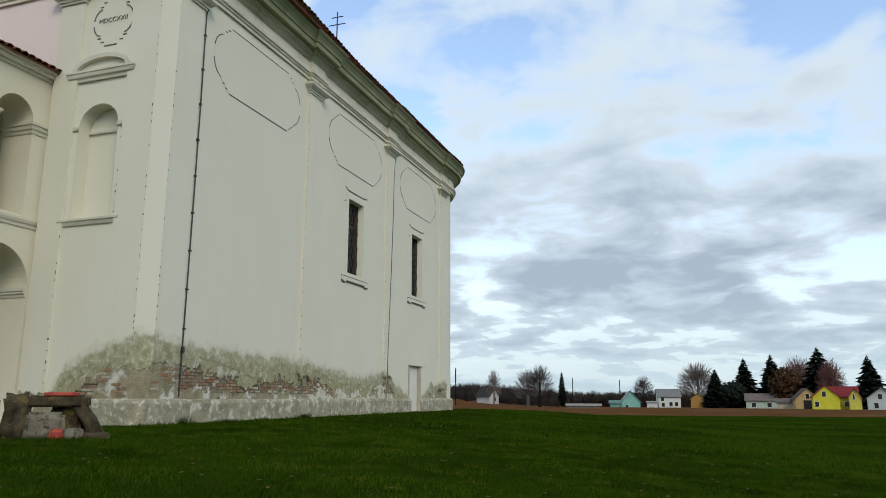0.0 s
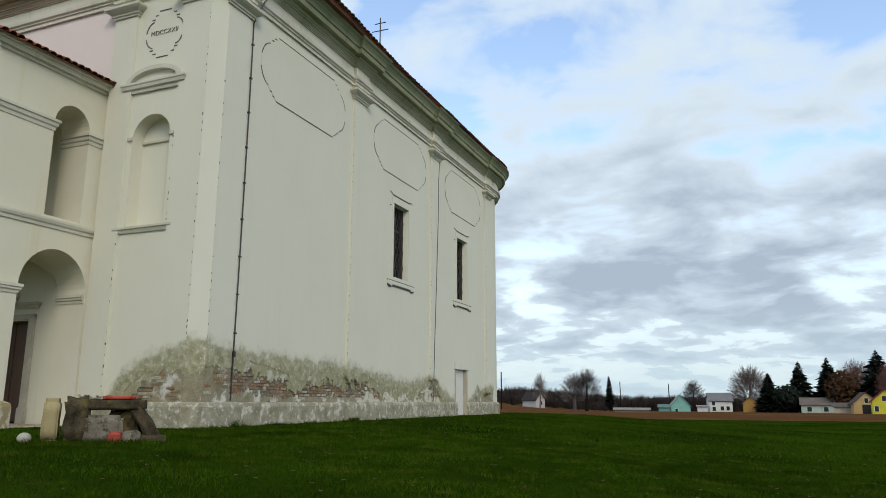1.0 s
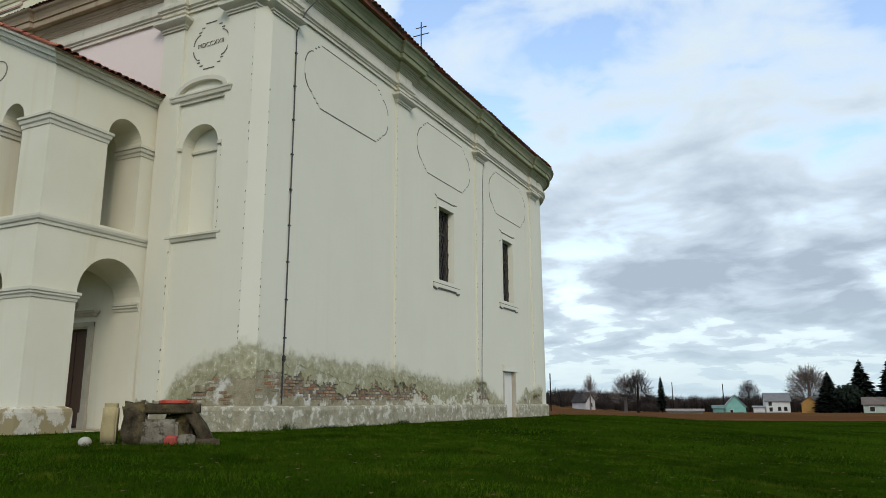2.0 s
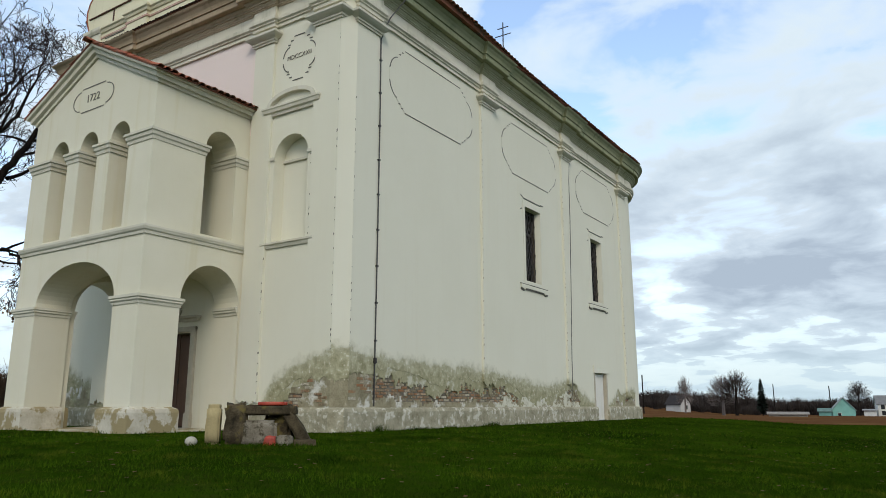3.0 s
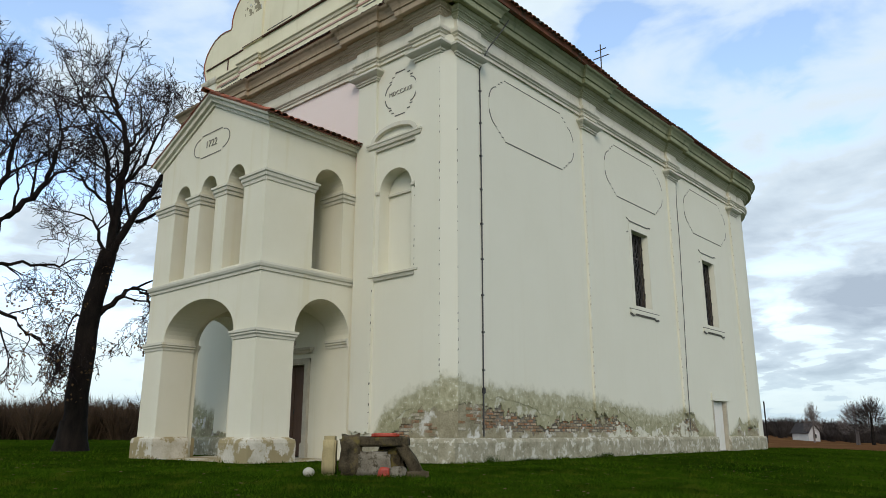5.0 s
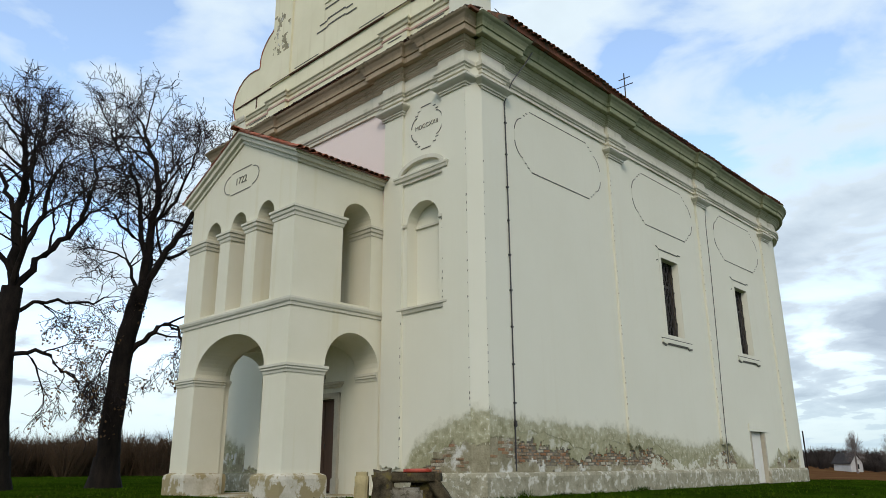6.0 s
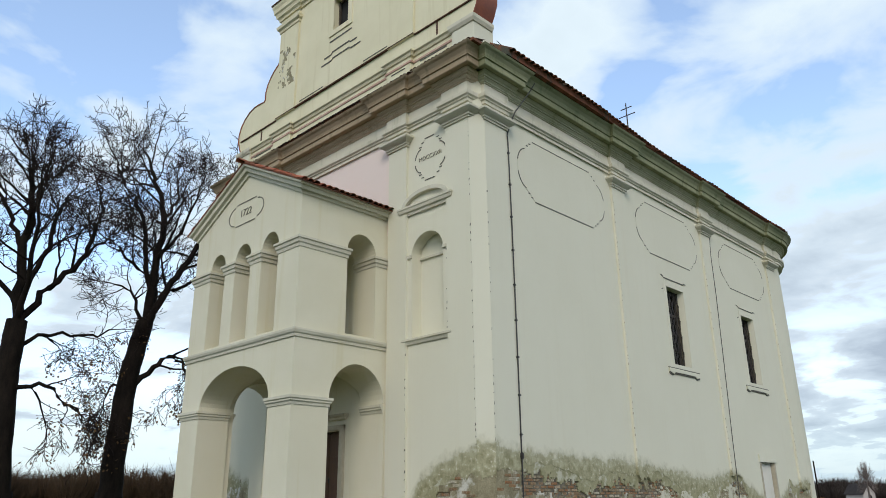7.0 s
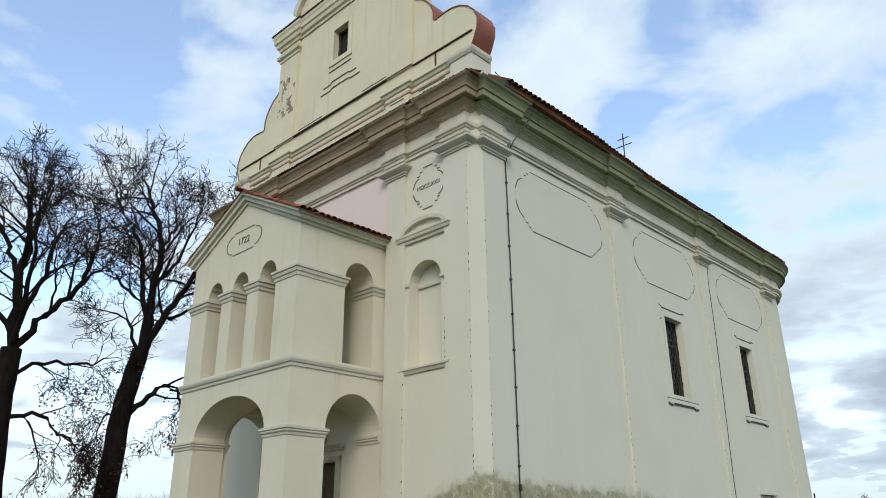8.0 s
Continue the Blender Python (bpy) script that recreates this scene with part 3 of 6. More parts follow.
# corner strip, facing both fronts
S_A, S_B = Vector((-0.125, -PR - 0.004)), Vector((PR + 0.004, 0.345))
s_dir2 = S_B - S_A
s_in = Vector((-s_dir2.y, s_dir2.x)).normalized()


def strip_at(u, v, d):
    q = S_A + s_dir2 * u + s_in * d
    return (q.x, q.y, v)


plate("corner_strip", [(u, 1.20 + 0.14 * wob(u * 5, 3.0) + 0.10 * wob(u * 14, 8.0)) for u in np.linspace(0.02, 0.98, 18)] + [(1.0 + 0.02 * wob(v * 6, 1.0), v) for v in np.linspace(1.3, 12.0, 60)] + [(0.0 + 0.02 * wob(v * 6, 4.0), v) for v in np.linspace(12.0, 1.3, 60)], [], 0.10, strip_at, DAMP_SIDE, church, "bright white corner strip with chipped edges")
lower = [(-1.0, 0.01), (-1.0, -PR + 0.015), (-0.13, -PR + 0.015), (PR - 0.015, 0.345), (PR - 0.015, 1.26), (-0.01, 1.26)]
sweep("corner_base_masonry", lower, [(0, 0.5), (0, 1.45), (-0.01, 1.55), (-0.012, 0.5)], RENDER, church, "grey crumbling render on the corner pier")

# knocked edges: short dark chips down the pier edges
def chips(name, u, at, z0, z1, mat, seed, parent=church, w=0.022, proud=PR + 0.003):
    rnd = random.Random(seed)
    vs, fs, z = [], [], z0
    while z < z1:
        l = rnd.uniform(0.025, 0.08)
        x0, x1 = u - w / 2 + rnd.uniform(-0.01, 0.01), u + w / 2 + rnd.uniform(-0.006, 0.006)
        b0 = len(vs)
        for d in (-proud - 0.004, -proud + 0.012):
            vs += [at(x0, z, d), at(x1, z + 0.01, d), at(x1 - 0.004, z + l, d), at(x0 + 0.004, z + l - 0.01, d)]
        fs += [[b0 + i for i in f] for f in ([0, 1, 2, 3], [4, 7, 6, 5], [0, 4, 5, 1], [1, 5, 6, 2], [2, 6, 7, 3], [3, 7, 4, 0])]
        z += l + rnd.uniform(0.06, 0.36) * (1.0 if rnd.random() < 0.8 else 2.5)
    ob = mesh_ob(name, vs, fs, mat, parent)
    return tagged(ob, kind="stuff")


chips("edge_wear", -0.14, front_at, 1.9, 10.0, GROOVE_SHADE_CHIP, 1)
chips("edge_wear", 0.355, side_at, 2.0, 8.6, GROOVE_SHADE_CHIP, 2)
chips("edge_wear", -2.56, front_at, 0.9, 4.4, GROOVE_SHADE_CHIP, 3)
chips("edge_wear", -1.01, front_at, 4.8, 7.0, GROOVE_SHADE_CHIP, 4, w=0.016)
for i, (a, c) in enumerate(PIL_S):
    chips("edge_wear", a + 0.012, side_at, 1.6, 10.2, STONE, 5 + i, w=0.03)

# entablature: architrave, frieze and cornice, breaking forward over the pilasters
ER = 0.11                      # how far the entablature breaks forward
ent = [(2 * AX, YE), (2 * AX, 1.26), (2 * AX - ER, 1.26), (2 * AX - ER, -ER), (2 * AX + 1.0, -ER), (2 * AX + 1.0, 0), (PIL_F[1][0], 0), (PIL_F[1][0], -ER), (PIL_F[1][1], -ER), (PIL_F[1][1], 0),
       (PIL_F[0][0], 0), (PIL_F[0][0], -ER), (PIL_F[0][1], -ER), (PIL_F[0][1], 0), (-1.0, 0), (-1.0, -ER), (-0.12, -ER), (-0.12, 0.34), (ER, 0.34), (ER, 1.26), (0, 1.26)]
for a, c in PIL_S:
    ent += [(0, a), (ER, a), (ER, c), (0, c)]
ent += [(x + 0.13 * math.cos(a), y + 0.13 * math.sin(a)) for (x, y), a in zip(arc, np.linspace(0, math.pi / 2, 19))] + arc2[:-1]
sweep("architrave", ent, [(-0.3, 10.88), (0.06, 10.88), (0.06, 10.97), (0.10, 10.99), (0.10, 11.02), (0.15, 11.06), (0.16, 11.14), (0.16, 11.17), (0.05, 11.18), (0.05, 11.50), (-0.3, 11.50)], MOULD, church, "white and grey moulded architrave")
# olive along the side, brown along the front, all darker than the wall plaster
SOFFIT_G = plaster_mat("olive_cornice", (0.32, 0.32, 0.20), (0.21, 0.23, 0.13), (0.14, 0.16, 0.085), 0.95)
SOFFIT_B = plaster_mat("brown_cornice", (0.42, 0.325, 0.225), (0.28, 0.215, 0.14), (0.18, 0.15, 0.09), 0.95)
BED_G = plaster_mat("olive_bed_moulding", (0.47, 0.46, 0.33), (0.34, 0.345, 0.225), (0.24, 0.26, 0.15), 0.9)
BED_B = plaster_mat("brown_bed_moulding", (0.50, 0.41, 0.30), (0.38, 0.30, 0.21), (0.27, 0.225, 0.15), 0.9)
NOTCH = ent.index((-0.12, 0.34))
BED = [(-0.3, 11.50), (0.08, 11.50), (0.08, 11.53), (0.11, 11.54), (0.11, 11.57), (0.15, 11.61), (0.15, 11.635), (0.19, 11.645), (0.19, 11.68), (0.23, 11.70), (0.27, 11.75), (0.27, 11.775), (-0.3, 11.78)]
CORN = [(-0.3, 11.78), (0.40, 11.78), (0.42, 11.80), (0.42, 11.96), (0.46, 11.975), (0.46, 12.0), (0.49, 12.08), (0.55, 12.17), (0.61, 12.22), (0.64, 12.27), (-0.3, 12.32)]
sweep("bed_moulding", ent[:NOTCH + 1], BED, BED_B, church, "brown streaked bed moulding")
sweep("bed_moulding", ent[NOTCH:], BED, BED_G, church, "olive streaked bed moulding")
sweep("cornice", ent[:NOTCH + 1], CORN, SOFFIT_B, church, "brown streaked plaster cornice")
sweep("cornice", ent[NOTCH:], CORN, SOFFIT_G, church, "olive streaked plaster cornice")

# raised thin panels and their cut lines on the side wall
# lines are strips standing proud; their dark colour stands for the shade of a groove
def groove_bars(pairs, at, parent, w=0.028, depth=0.012, name="relief_line", mat=GROOVE_SHADE_CHIP):
    for pts in pairs:
        loop = []
        for sgn, seq in ((1, pts), (-1, list(reversed(pts)))):
            for i, q in enumerate(seq):
                a, c = seq[max(0, i - 1)], seq[min(len(seq) - 1, i + 1)]
                v = Vector((c[0] - a[0], c[1] - a[1])).normalized()
                loop.append((q[0] - v.y * w / 2, q[1] + v.x * w / 2))
        plate(name, loop, [], depth + 0.003, lambda u, v, d: at(u, v, d - depth), mat, parent)


def panel(c, half, z0, z1, parent):
    """A field with straight long sides, little steps and bowed ends."""
    mid = (z0 + z1) / 2
    lines = [[(c - half, z1), (c + half, z1)], [(c - half, z0), (c + half, z0)]]
    for s in (-1, 1):
        for zz, t in ((z1, -1), (z0, 1)):
            for k in (1, 2):
                x = c + s * (half + 0.13 * k)
                lines.append([(x - 0.04, zz + t * 0.10 * k), (x + 0.04, zz + t * 0.10 * k)])
            lines.append([(c + s * (half + 0.32 + 0.42 * math.sin(q)), mid - t * (0.62 - 0.60 * (1 - math.cos(q)))) for q in np.linspace(0.15, 1.3, 8)])
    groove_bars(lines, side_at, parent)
    loop = []
    edge = [(half, z1 - mid), (half + 0.1, z1 - mid - 0.1), (half + 0.24, z1 - mid - 0.22)] + [(half + 0.30 + 0.44 * math.cos(q), 0.66 * math.sin(q)) for q in np.linspace(1.3, -1.3, 12)] + [(half + 0.24, -(z1 - mid) + 0.22), (half + 0.1, -(z1 - mid) + 0.1), (half, -(z1 - mid))]
    loop = [(c + a, mid + h) for a, h in edge] + [(c - a, mid + h) for a, h in reversed(edge)]
    plate("raised_panel", loop, [], 0.010, lambda u, v, d: side_at(u, v, d - 0.007), WHITE, parent)


for c in (4.03, 10.46, 16.90):
    panel(c, 1.48, 8.67, 10.56, side_wall)


# windows: deep reveals, sill and hood mouldings, old glass, iron lattice
def window(a, c, z0, z1):
    w = new("window")
    w.parent = church
    rv = 0.21
    sp = mesh_ob("reveal", [(0.0, u, v) for u, v in rect(a, c, z0, z1)] + [(-rv, u, v) for u, v in rect(a + 0.05, c - 0.05, z0, z1 - 0.03)],
                 [[i, (i + 1) % 4, 4 + (i + 1) % 4, 4 + i] for i in range(4)], WHITE, w, "white plastered reveal")
    plate("frame", rect(a, c, z0, z1), [rect(a + 0.10, (a + c) / 2 - 0.03, z0 + 0.08, z1 - 0.9), rect((a + c) / 2 + 0.03, c - 0.10, z0 + 0.08, z1 - 0.9), rect(a + 0.10, (a + c) / 2 - 0.03, z1 - 0.82, z1 - 0.1), rect((a + c) / 2 + 0.03, c - 0.10, z1 - 0.82, z1 - 0.1)],
          0.06, lambda u, v, d: (-rv - 0.10 - d, u, v), FRAMEP, w, "dark brown window frame")
    part("pane", box_bm(-rv - 0.15, -rv - 0.14, a, c, z0, z1), GLASS, w)
    for s in (1, -1):
        step = 0.235
        n = int((c - a + (z1 - z0) * 0.42) / step) + 2
        for k in range(n):
            u0 = a - (z1 - z0) * 0.42 + k * step if s > 0 else a + k * step
            pts = []
            for i in range(41):
                v = z0 + (z1 - z0) * i / 40
                u = u0 + s * (v - z0) * 0.42 + 0.018 * math.sin(v * 14 + k)
                if a + 0.02 < u < c - 0.02:
                    pts.append((-0.21 + 0.012 * s, u, v))
            if len(pts) > 3:
                part("bar", tube_bm(pts, 0.014, 4), IRON, w)
    m = (a + c) / 2
    h = (c - a) / 2
    zs = z0 - 0.17
    groove_bars([[(m - h - 0.48, zs + 0.02), (m + h + 0.48, zs + 0.02)]], side_at, w, 0.028, 0.035, "sill_line")
    plate("sill", [(m - h - 0.46, zs), (m + h + 0.46, zs), (m + h + 0.46, zs - 0.12), (m + h + 0.20, zs - 0.19), (m + h + 0.10, zs - 0.12), (m - h - 0.10, zs - 0.12), (m - h - 0.2, zs - 0.19), (m - h - 0.46, zs - 0.12)], [], 0.06, lambda u, v, d: side_at(u, v, d - 0.055), WHITE, w)
    # dark strip below the sill, its cast shade put in as colour
    groove_bars([[(m - h - 0.46, zs - 0.15), (m - h - 0.24, zs - 0.21), (m - h - 0.12, zs - 0.15), (m + h + 0.12, zs - 0.15), (m + h + 0.24, zs - 0.21), (m + h + 0.46, zs - 0.17)]], side_at, w, 0.06, 0.03, "sill_shadow")
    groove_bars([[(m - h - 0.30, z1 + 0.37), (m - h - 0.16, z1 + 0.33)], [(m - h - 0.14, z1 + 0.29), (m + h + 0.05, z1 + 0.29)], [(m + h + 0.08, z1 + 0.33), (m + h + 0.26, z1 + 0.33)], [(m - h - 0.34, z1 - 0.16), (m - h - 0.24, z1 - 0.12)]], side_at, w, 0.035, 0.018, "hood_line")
    plate("surround", rect(a - 0.16, c + 0.16, z0 - 0.12, z1 + 0.18), [rect(a, c, z0, z1)], 0.02, lambda u, v, d: side_at(u, v, d - 0.012), WHITE, w)


for a, c in WIN:
    window(a, c, *WZ)

# blocked side door
dr = new("side_door")
dr.parent = church
tagged(dr, "low whitewashed side door")
for i in range(5):
    w0 = (DOOR[1] - DOOR[0] - 0.1) / 5
    part("board", box_bm(-0.17, -0.12, DOOR[0] + 0.05 + i * w0 + 0.004, DOOR[0] + 0.05 + (i + 1) * w0 - 0.004, -0.1, DOOR[2], 0.005), DOORW, dr)
part("lintel", box_bm(-0.1, 0.05, DOOR[0] - 0.16, DOOR[1] + 0.28, DOOR[2], DOOR[2] + 0.31, 0.012), WHITE, dr)
part("jamb", box_bm(-0.2, 0.02, DOOR[0] - 0.10, DOOR[0] + 0.03, -0.1, DOOR[2] - 0.01, 0.01), STONE, dr)
part("jamb", box_bm(-0.2, 0.02, DOOR[1] - 0.03, DOOR[1] + 0.12, -0.1, DOOR[2] - 0.01, 0.01), STONE, dr)

# hood, ornament and niche trims of the front bay
def bay_trim(c, sgn):
    hood = new("niche_hood")
    hood.parent = church
    sweep("hood_moulding", [(c - 0.90, 0.0), (c - 0.90, -0.01), (c + 0.90, -0.01), (c + 0.90, 0.0)], [(0, 8.24), (0.05, 8.24), (0.06, 8.31), (0.11, 8.34), (0.13, 8.42), (0.15, 8.44), (0.15, 8.49), (0, 8.50)], CAPM, hood)
    outer = [(c + 0.90 * math.cos(a), 8.50 + 0.40 * math.sin(a)) for a in np.linspace(0, math.pi, 22)]
    inner = [(c + 0.76 * math.cos(a), 8.50 + 0.29 * math.sin(a)) for a in np.linspace(math.pi, 0, 22)]
    plate("hood_arch", outer + inner, [], 0.12, lambda u, v, d: front_at(u, v, d - 0.115), CAPM, hood)
    sweep("niche_sill", [(c - 0.82, 0.0), (c - 0.82, -0.01), (c + 0.84, -0.01), (c + 0.84, 0.0)], [(0, 4.58), (0.03, 4.58), (0.06, 4.66), (0.09, 4.68), (0.09, 4.73), (0, 4.74)], CAPM, hood)
    for s in (-1, 1):
        part("impost", box_bm(c + s * 0.60 - (0.17 if s < 0 else -0.0), c + s * 0.60 + (0.17 if s > 0 else 0.0), -0.05, 0.02, 6.98, 7.08, 0.012), CAPM, hood)
    part("impost", box_bm(c - 0.60, c + 0.60, 0.30, 0.37, 6.98, 7.05, 0.01), CAPM, hood)
    o = new("date_ornament")
    o.parent = church
    oz = 9.80
    ls = []
    for sz in (-1, 1):
        ls.append([(c + 0.15 - 0.22, oz + sz * 0.65), (c + 0.15 + 0.16, oz + sz * 0.65)])
        for sx in (-1, 1):
            for k in (1, 2):
                x = c + 0.15 + sx * (0.20 + 0.10 * k)
                ls.append([(x - 0.05, oz + sz * (0.65 - 0.11 * k)), (x + 0.05, oz + sz * (0.65 - 0.11 * k))])
            ls.append([(c + 0.15 + sx * (0.36 + 0.25 * math.sin(q)), oz + sz * (0.36 * math.cos(q))) for q in np.linspace(0.05, 1.35, 9)])
    groove_bars(ls, front_at, o, 0.028, 0.012)
    return o


orn = bay_trim(-1.80, 1)
bay_trim(2 * AX + 1.80, -1)


def writing(body, size, m, parent, mat, depth=0.012):
    cu = bpy.data.curves.new("lettering", "FONT")
    cu.body, cu.size, cu.extrude, cu.offset, cu.align_x, cu.align_y = body, size, depth, -0.004, "CENTER", "CENTER"
    tmp = bpy.data.objects.new("lettering", cu)
    scene.collection.objects.link(tmp)
    me = bpy.data.meshes.new_from_object(tmp.evaluated_get(bpy.context.evaluated_depsgraph_get()))
    bpy.data.objects.remove(tmp)
    me.materials.clear()
    me.materials.append(mat)
    ob = new("lettering", me)
    ob.parent = parent
    ob.matrix_basis = m
    return ob


writing("MDCCXXII", 0.185, pose(-1.65, -0.008, 9.83, 90, 0, 0), orn, WORNCUT)

# entrance portal, behind the porch
portal = new("entrance_door")
portal.parent = church
tagged(portal, "dark brown wooden panelled entrance door, closed")
for s in (-1, 1):
    part("door_leaf", box_bm(AX + (0.01 if s > 0 else -0.84), AX + (0.84 if s > 0 else -0.01), 0.30, 0.36, 0.05, 2.57, 0.01), WOOD, portal)
    for z0, z1 in ((0.3, 1.0), (1.15, 1.75), (1.9, 2.4)):
        part("door_panel", box_bm(AX + s * 0.43 - 0.27, AX + s * 0.43 + 0.27, 0.275, 0.31, z0, z1, 0.015), WOOD, portal)
    part("door_jamb", box_bm(AX + s * 0.96 - 0.11, AX + s * 0.96 + 0.11, -0.06, 0.3, -0.1, 2.74, 0.02), STONE, portal)
    part("jamb_base", box_bm(AX + s * 0.96 - 0.14, AX + s * 0.96 + 0.14, -0.09, 0.1, -0.1, 0.42, 0.02), STONE, portal)
part("door_lintel", box_bm(AX - 1.07, AX + 1.07, -0.06, 0.25, 2.60, 2.74, 0.02), STONE, portal)
sweep("door_cornice", [(AX - 1.1, 0.0), (AX - 1.1, -0.06), (AX + 1.1, -0.06), (AX + 1.1, 0.0)], [(0, 2.88), (0.03, 2.88), (0.05, 2.94), (0.10, 2.97), (0.11, 3.03), (0, 3.04)], STONE, portal)
# carved cartouche over the door: a shield between two scrolls, with a finial
bm = bmesh.new()
for (cx, cz3), (rx, ry, rz2) in (((0.0, 3.40), (0.20, 0.08, 0.26)), ((0.0, 3.72), (0.09, 0.06, 0.12)), ((-0.26, 3.22), (0.11, 0.07, 0.11)), ((0.26, 3.22), (0.11, 0.07, 0.11)), ((0.0, 3.10), (0.34, 0.06, 0.06))):
    r = bmesh.ops.create_icosphere(bm, subdivisions=2, radius=1.0)
    bmesh.ops.scale(bm, vec=(rx, ry, rz2), verts=r["verts"])
    bmesh.ops.translate(bm, vec=(AX + cx, -0.02, cz3), verts=r["verts"])
for sg in (-1, 1):
    tube_bm([(AX + sg * (0.26 - 0.16 * q + 0.07 * math.sin(4 * q)), -0.06, 3.26 + 0.42 * q) for q in np.linspace(0, 1, 8)], [0.05 - 0.025 * q for q in np.linspace(0, 1, 8)], 6, bm)
part("portal_relief", bm, STONE, portal, "weathered carved stone cartouche", True)
part("handle", tube_bm([(AX + 0.1, 0.24, 1.2), (AX + 0.1, 0.22, 1.25), (AX + 0.1, 0.24, 1.35)], 0.015, 6), IRON, portal)
part("upper_doorway", box_bm(AX - 0.5, AX + 0.5, 0.4, 0.45, 4.8, 6.7), WOOD, church)

# ---------------------------------------------------------------- gable over the front
gab = new("gable")
gab.parent = church
tagged(gab, "cream baroque gable with curved scrolls")
GY, GT = 0.05, 0.74
half_line = [(6.1, 12.3), (6.1, 13.62), (6.25, 13.90), (6.38, 14.25), (6.40, 14.55), (6.28, 14.86), (6.05, 15.12), (5.75, 15.32), (5.40, 15.42), (5.05, 15.42), (4.70, 15.37), (4.62, 15.45), (4.62, 15.75), (4.52, 16.05), (4.32, 16.32), (4.10, 16.52), (3.85, 16.66), (3.79, 16.75), (3.79, 18.75), (3.1, 19.3), (2.95, 19.9), (2.7, 20.35), (2.2, 20.8), (1.5, 21.15), (0.8, 21.3)]
loop = [(AX + 0.05 + a, z) for a, z in half_line] + [(AX + 0.05 - a, z) for a, z in reversed(half_line)]
GWX, GWZ = (AX - 0.34, AX + 0.48), (16.48, 17.78)
plate("gable_wall", loop, [rect(*GWX, *GWZ)], GT, lambda u, v, d: (u, GY + d, v), CREAM, gab, "cream plastered gable wall")
# sheet-metal capping of the scrolls
for s in (-1, 1):
    cap = [(AX + 0.05 + s * a, z) for a, z in half_line[1:18]]
    verts, faces = [], []
    for i, (x, z) in enumerate(cap):
        q0, q1 = cap[max(0, i - 1)], cap[min(len(cap) - 1, i + 1)]
        v = Vector((q1[0] - q0[0], q1[1] - q0[1])).normalized()
        nx, nz = v.y * s, -v.x * s
        for off, y in ((0.004, GY - 0.03), (0.035, GY - 0.03), (0.035, GY + GT + 0.03), (0.004, GY + GT + 0.03)):
            verts.append((x + nx * off, y, z + nz * off))
    for i in range(len(cap) - 1):
        for j in range(4):
            faces.append([4 * i + j, 4 * i + (j + 1) % 4, 4 * i + 4 + (j + 1) % 4, 4 * i + 4 + j])
    mesh_ob("scroll_capping", verts, faces, REDTIN, gab, "rusty red sheet-metal capping", True).data.set_sharp_from_angle(angle=radians(40))
    # pedestal at the end
    px = AX + 0.05 + s * 5.78
    part("pedestal", box_bm(px - 0.42, px + 0.42, GY - 0.07, GY + GT + 0.05, 12.3, 13.45, 0.015), WHITE, gab)
    sweep("pedestal_cap", [(px - 0.42, GY + GT), (px - 0.42, GY - 0.07), (px + 0.42, GY - 0.07), (px + 0.42, GY + GT)], [(0, 13.42), (0.03, 13.42), (0.08, 13.52), (0.09, 13.62), (-0.05, 13.64)], MOULD, gab)
    # gable pilasters
    for b0 in (2.45, ):
        q = AX + 0.05 + s * 3.15
        part("gable_pilaster", box_bm(q - 0.6, q + 0.6, GY - 0.07, GY + 0.02, 14.22, 18.75, 0.01), CREAM, gab)
        sweep("gable_capital", [(q - 0.6, GY), (q - 0.6, GY - 0.07), (q + 0.6, GY - 0.07), (q + 0.6, GY)], [(0, 17.98), (0.03, 17.98), (0.05, 18.08), (0.12, 18.14), (0.14, 18.26), (0, 18.28)], CREAM, gab)
    q = AX + 0.05 + s * 3.15
    part("pedestal_block", box_bm(q - 0.55, q + 0.55, GY - 0.12, GY + 0.02, 12.3, 13.5, 0.01), CREAM, gab)
base = [(AX + 0.05 - 5.36, GY), (AX + 0.05 - 3.72, GY), (AX + 0.05 - 3.72, GY - 0.12), (AX + 0.05 - 2.58, GY - 0.12), (AX + 0.05 - 2.58, GY), (AX + 0.05 + 2.58, GY), (AX + 0.05 + 2.58, GY - 0.12), (AX + 0.05 + 3.72, GY - 0.12), (AX + 0.05 + 3.72, GY), (AX + 0.05 + 5.36, GY)]
sweep("gable_base_moulding", base, [(0, 13.40), (0.04, 13.42), (0.07, 13.50), (0.12, 13.54), (0.12, 13.61), (0, 13.63)], CREAM, gab)
sweep("gable_base_line", base, [(0, 13.20), (0.025, 13.20), (0.025, 13.27), (0, 13.27)], FADEDRED, gab)
for a, c, z in ((-6.2, -3.75, 14.20), (-3.75, 3.75, 14.25), (3.75, 6.2, 14.20)):
    part("ledge", box_bm(AX + 0.05 + a, AX + 0.05 + c, GY - 0.05 - (0.03 if abs(a + c) < 1 else 0), GY + 0.01, z - 0.018, z + 0.018, 0.004), LEDGE, gab, "rusty metal ledge")
for s in (-1, 1):
    x = AX + 0.05 + s * 4.72
    part("seam", box_bm(x - 0.03, x + 0.03, GY - 0.02, GY + 0.01, 13.66, 14.18), LEDGE, gab)
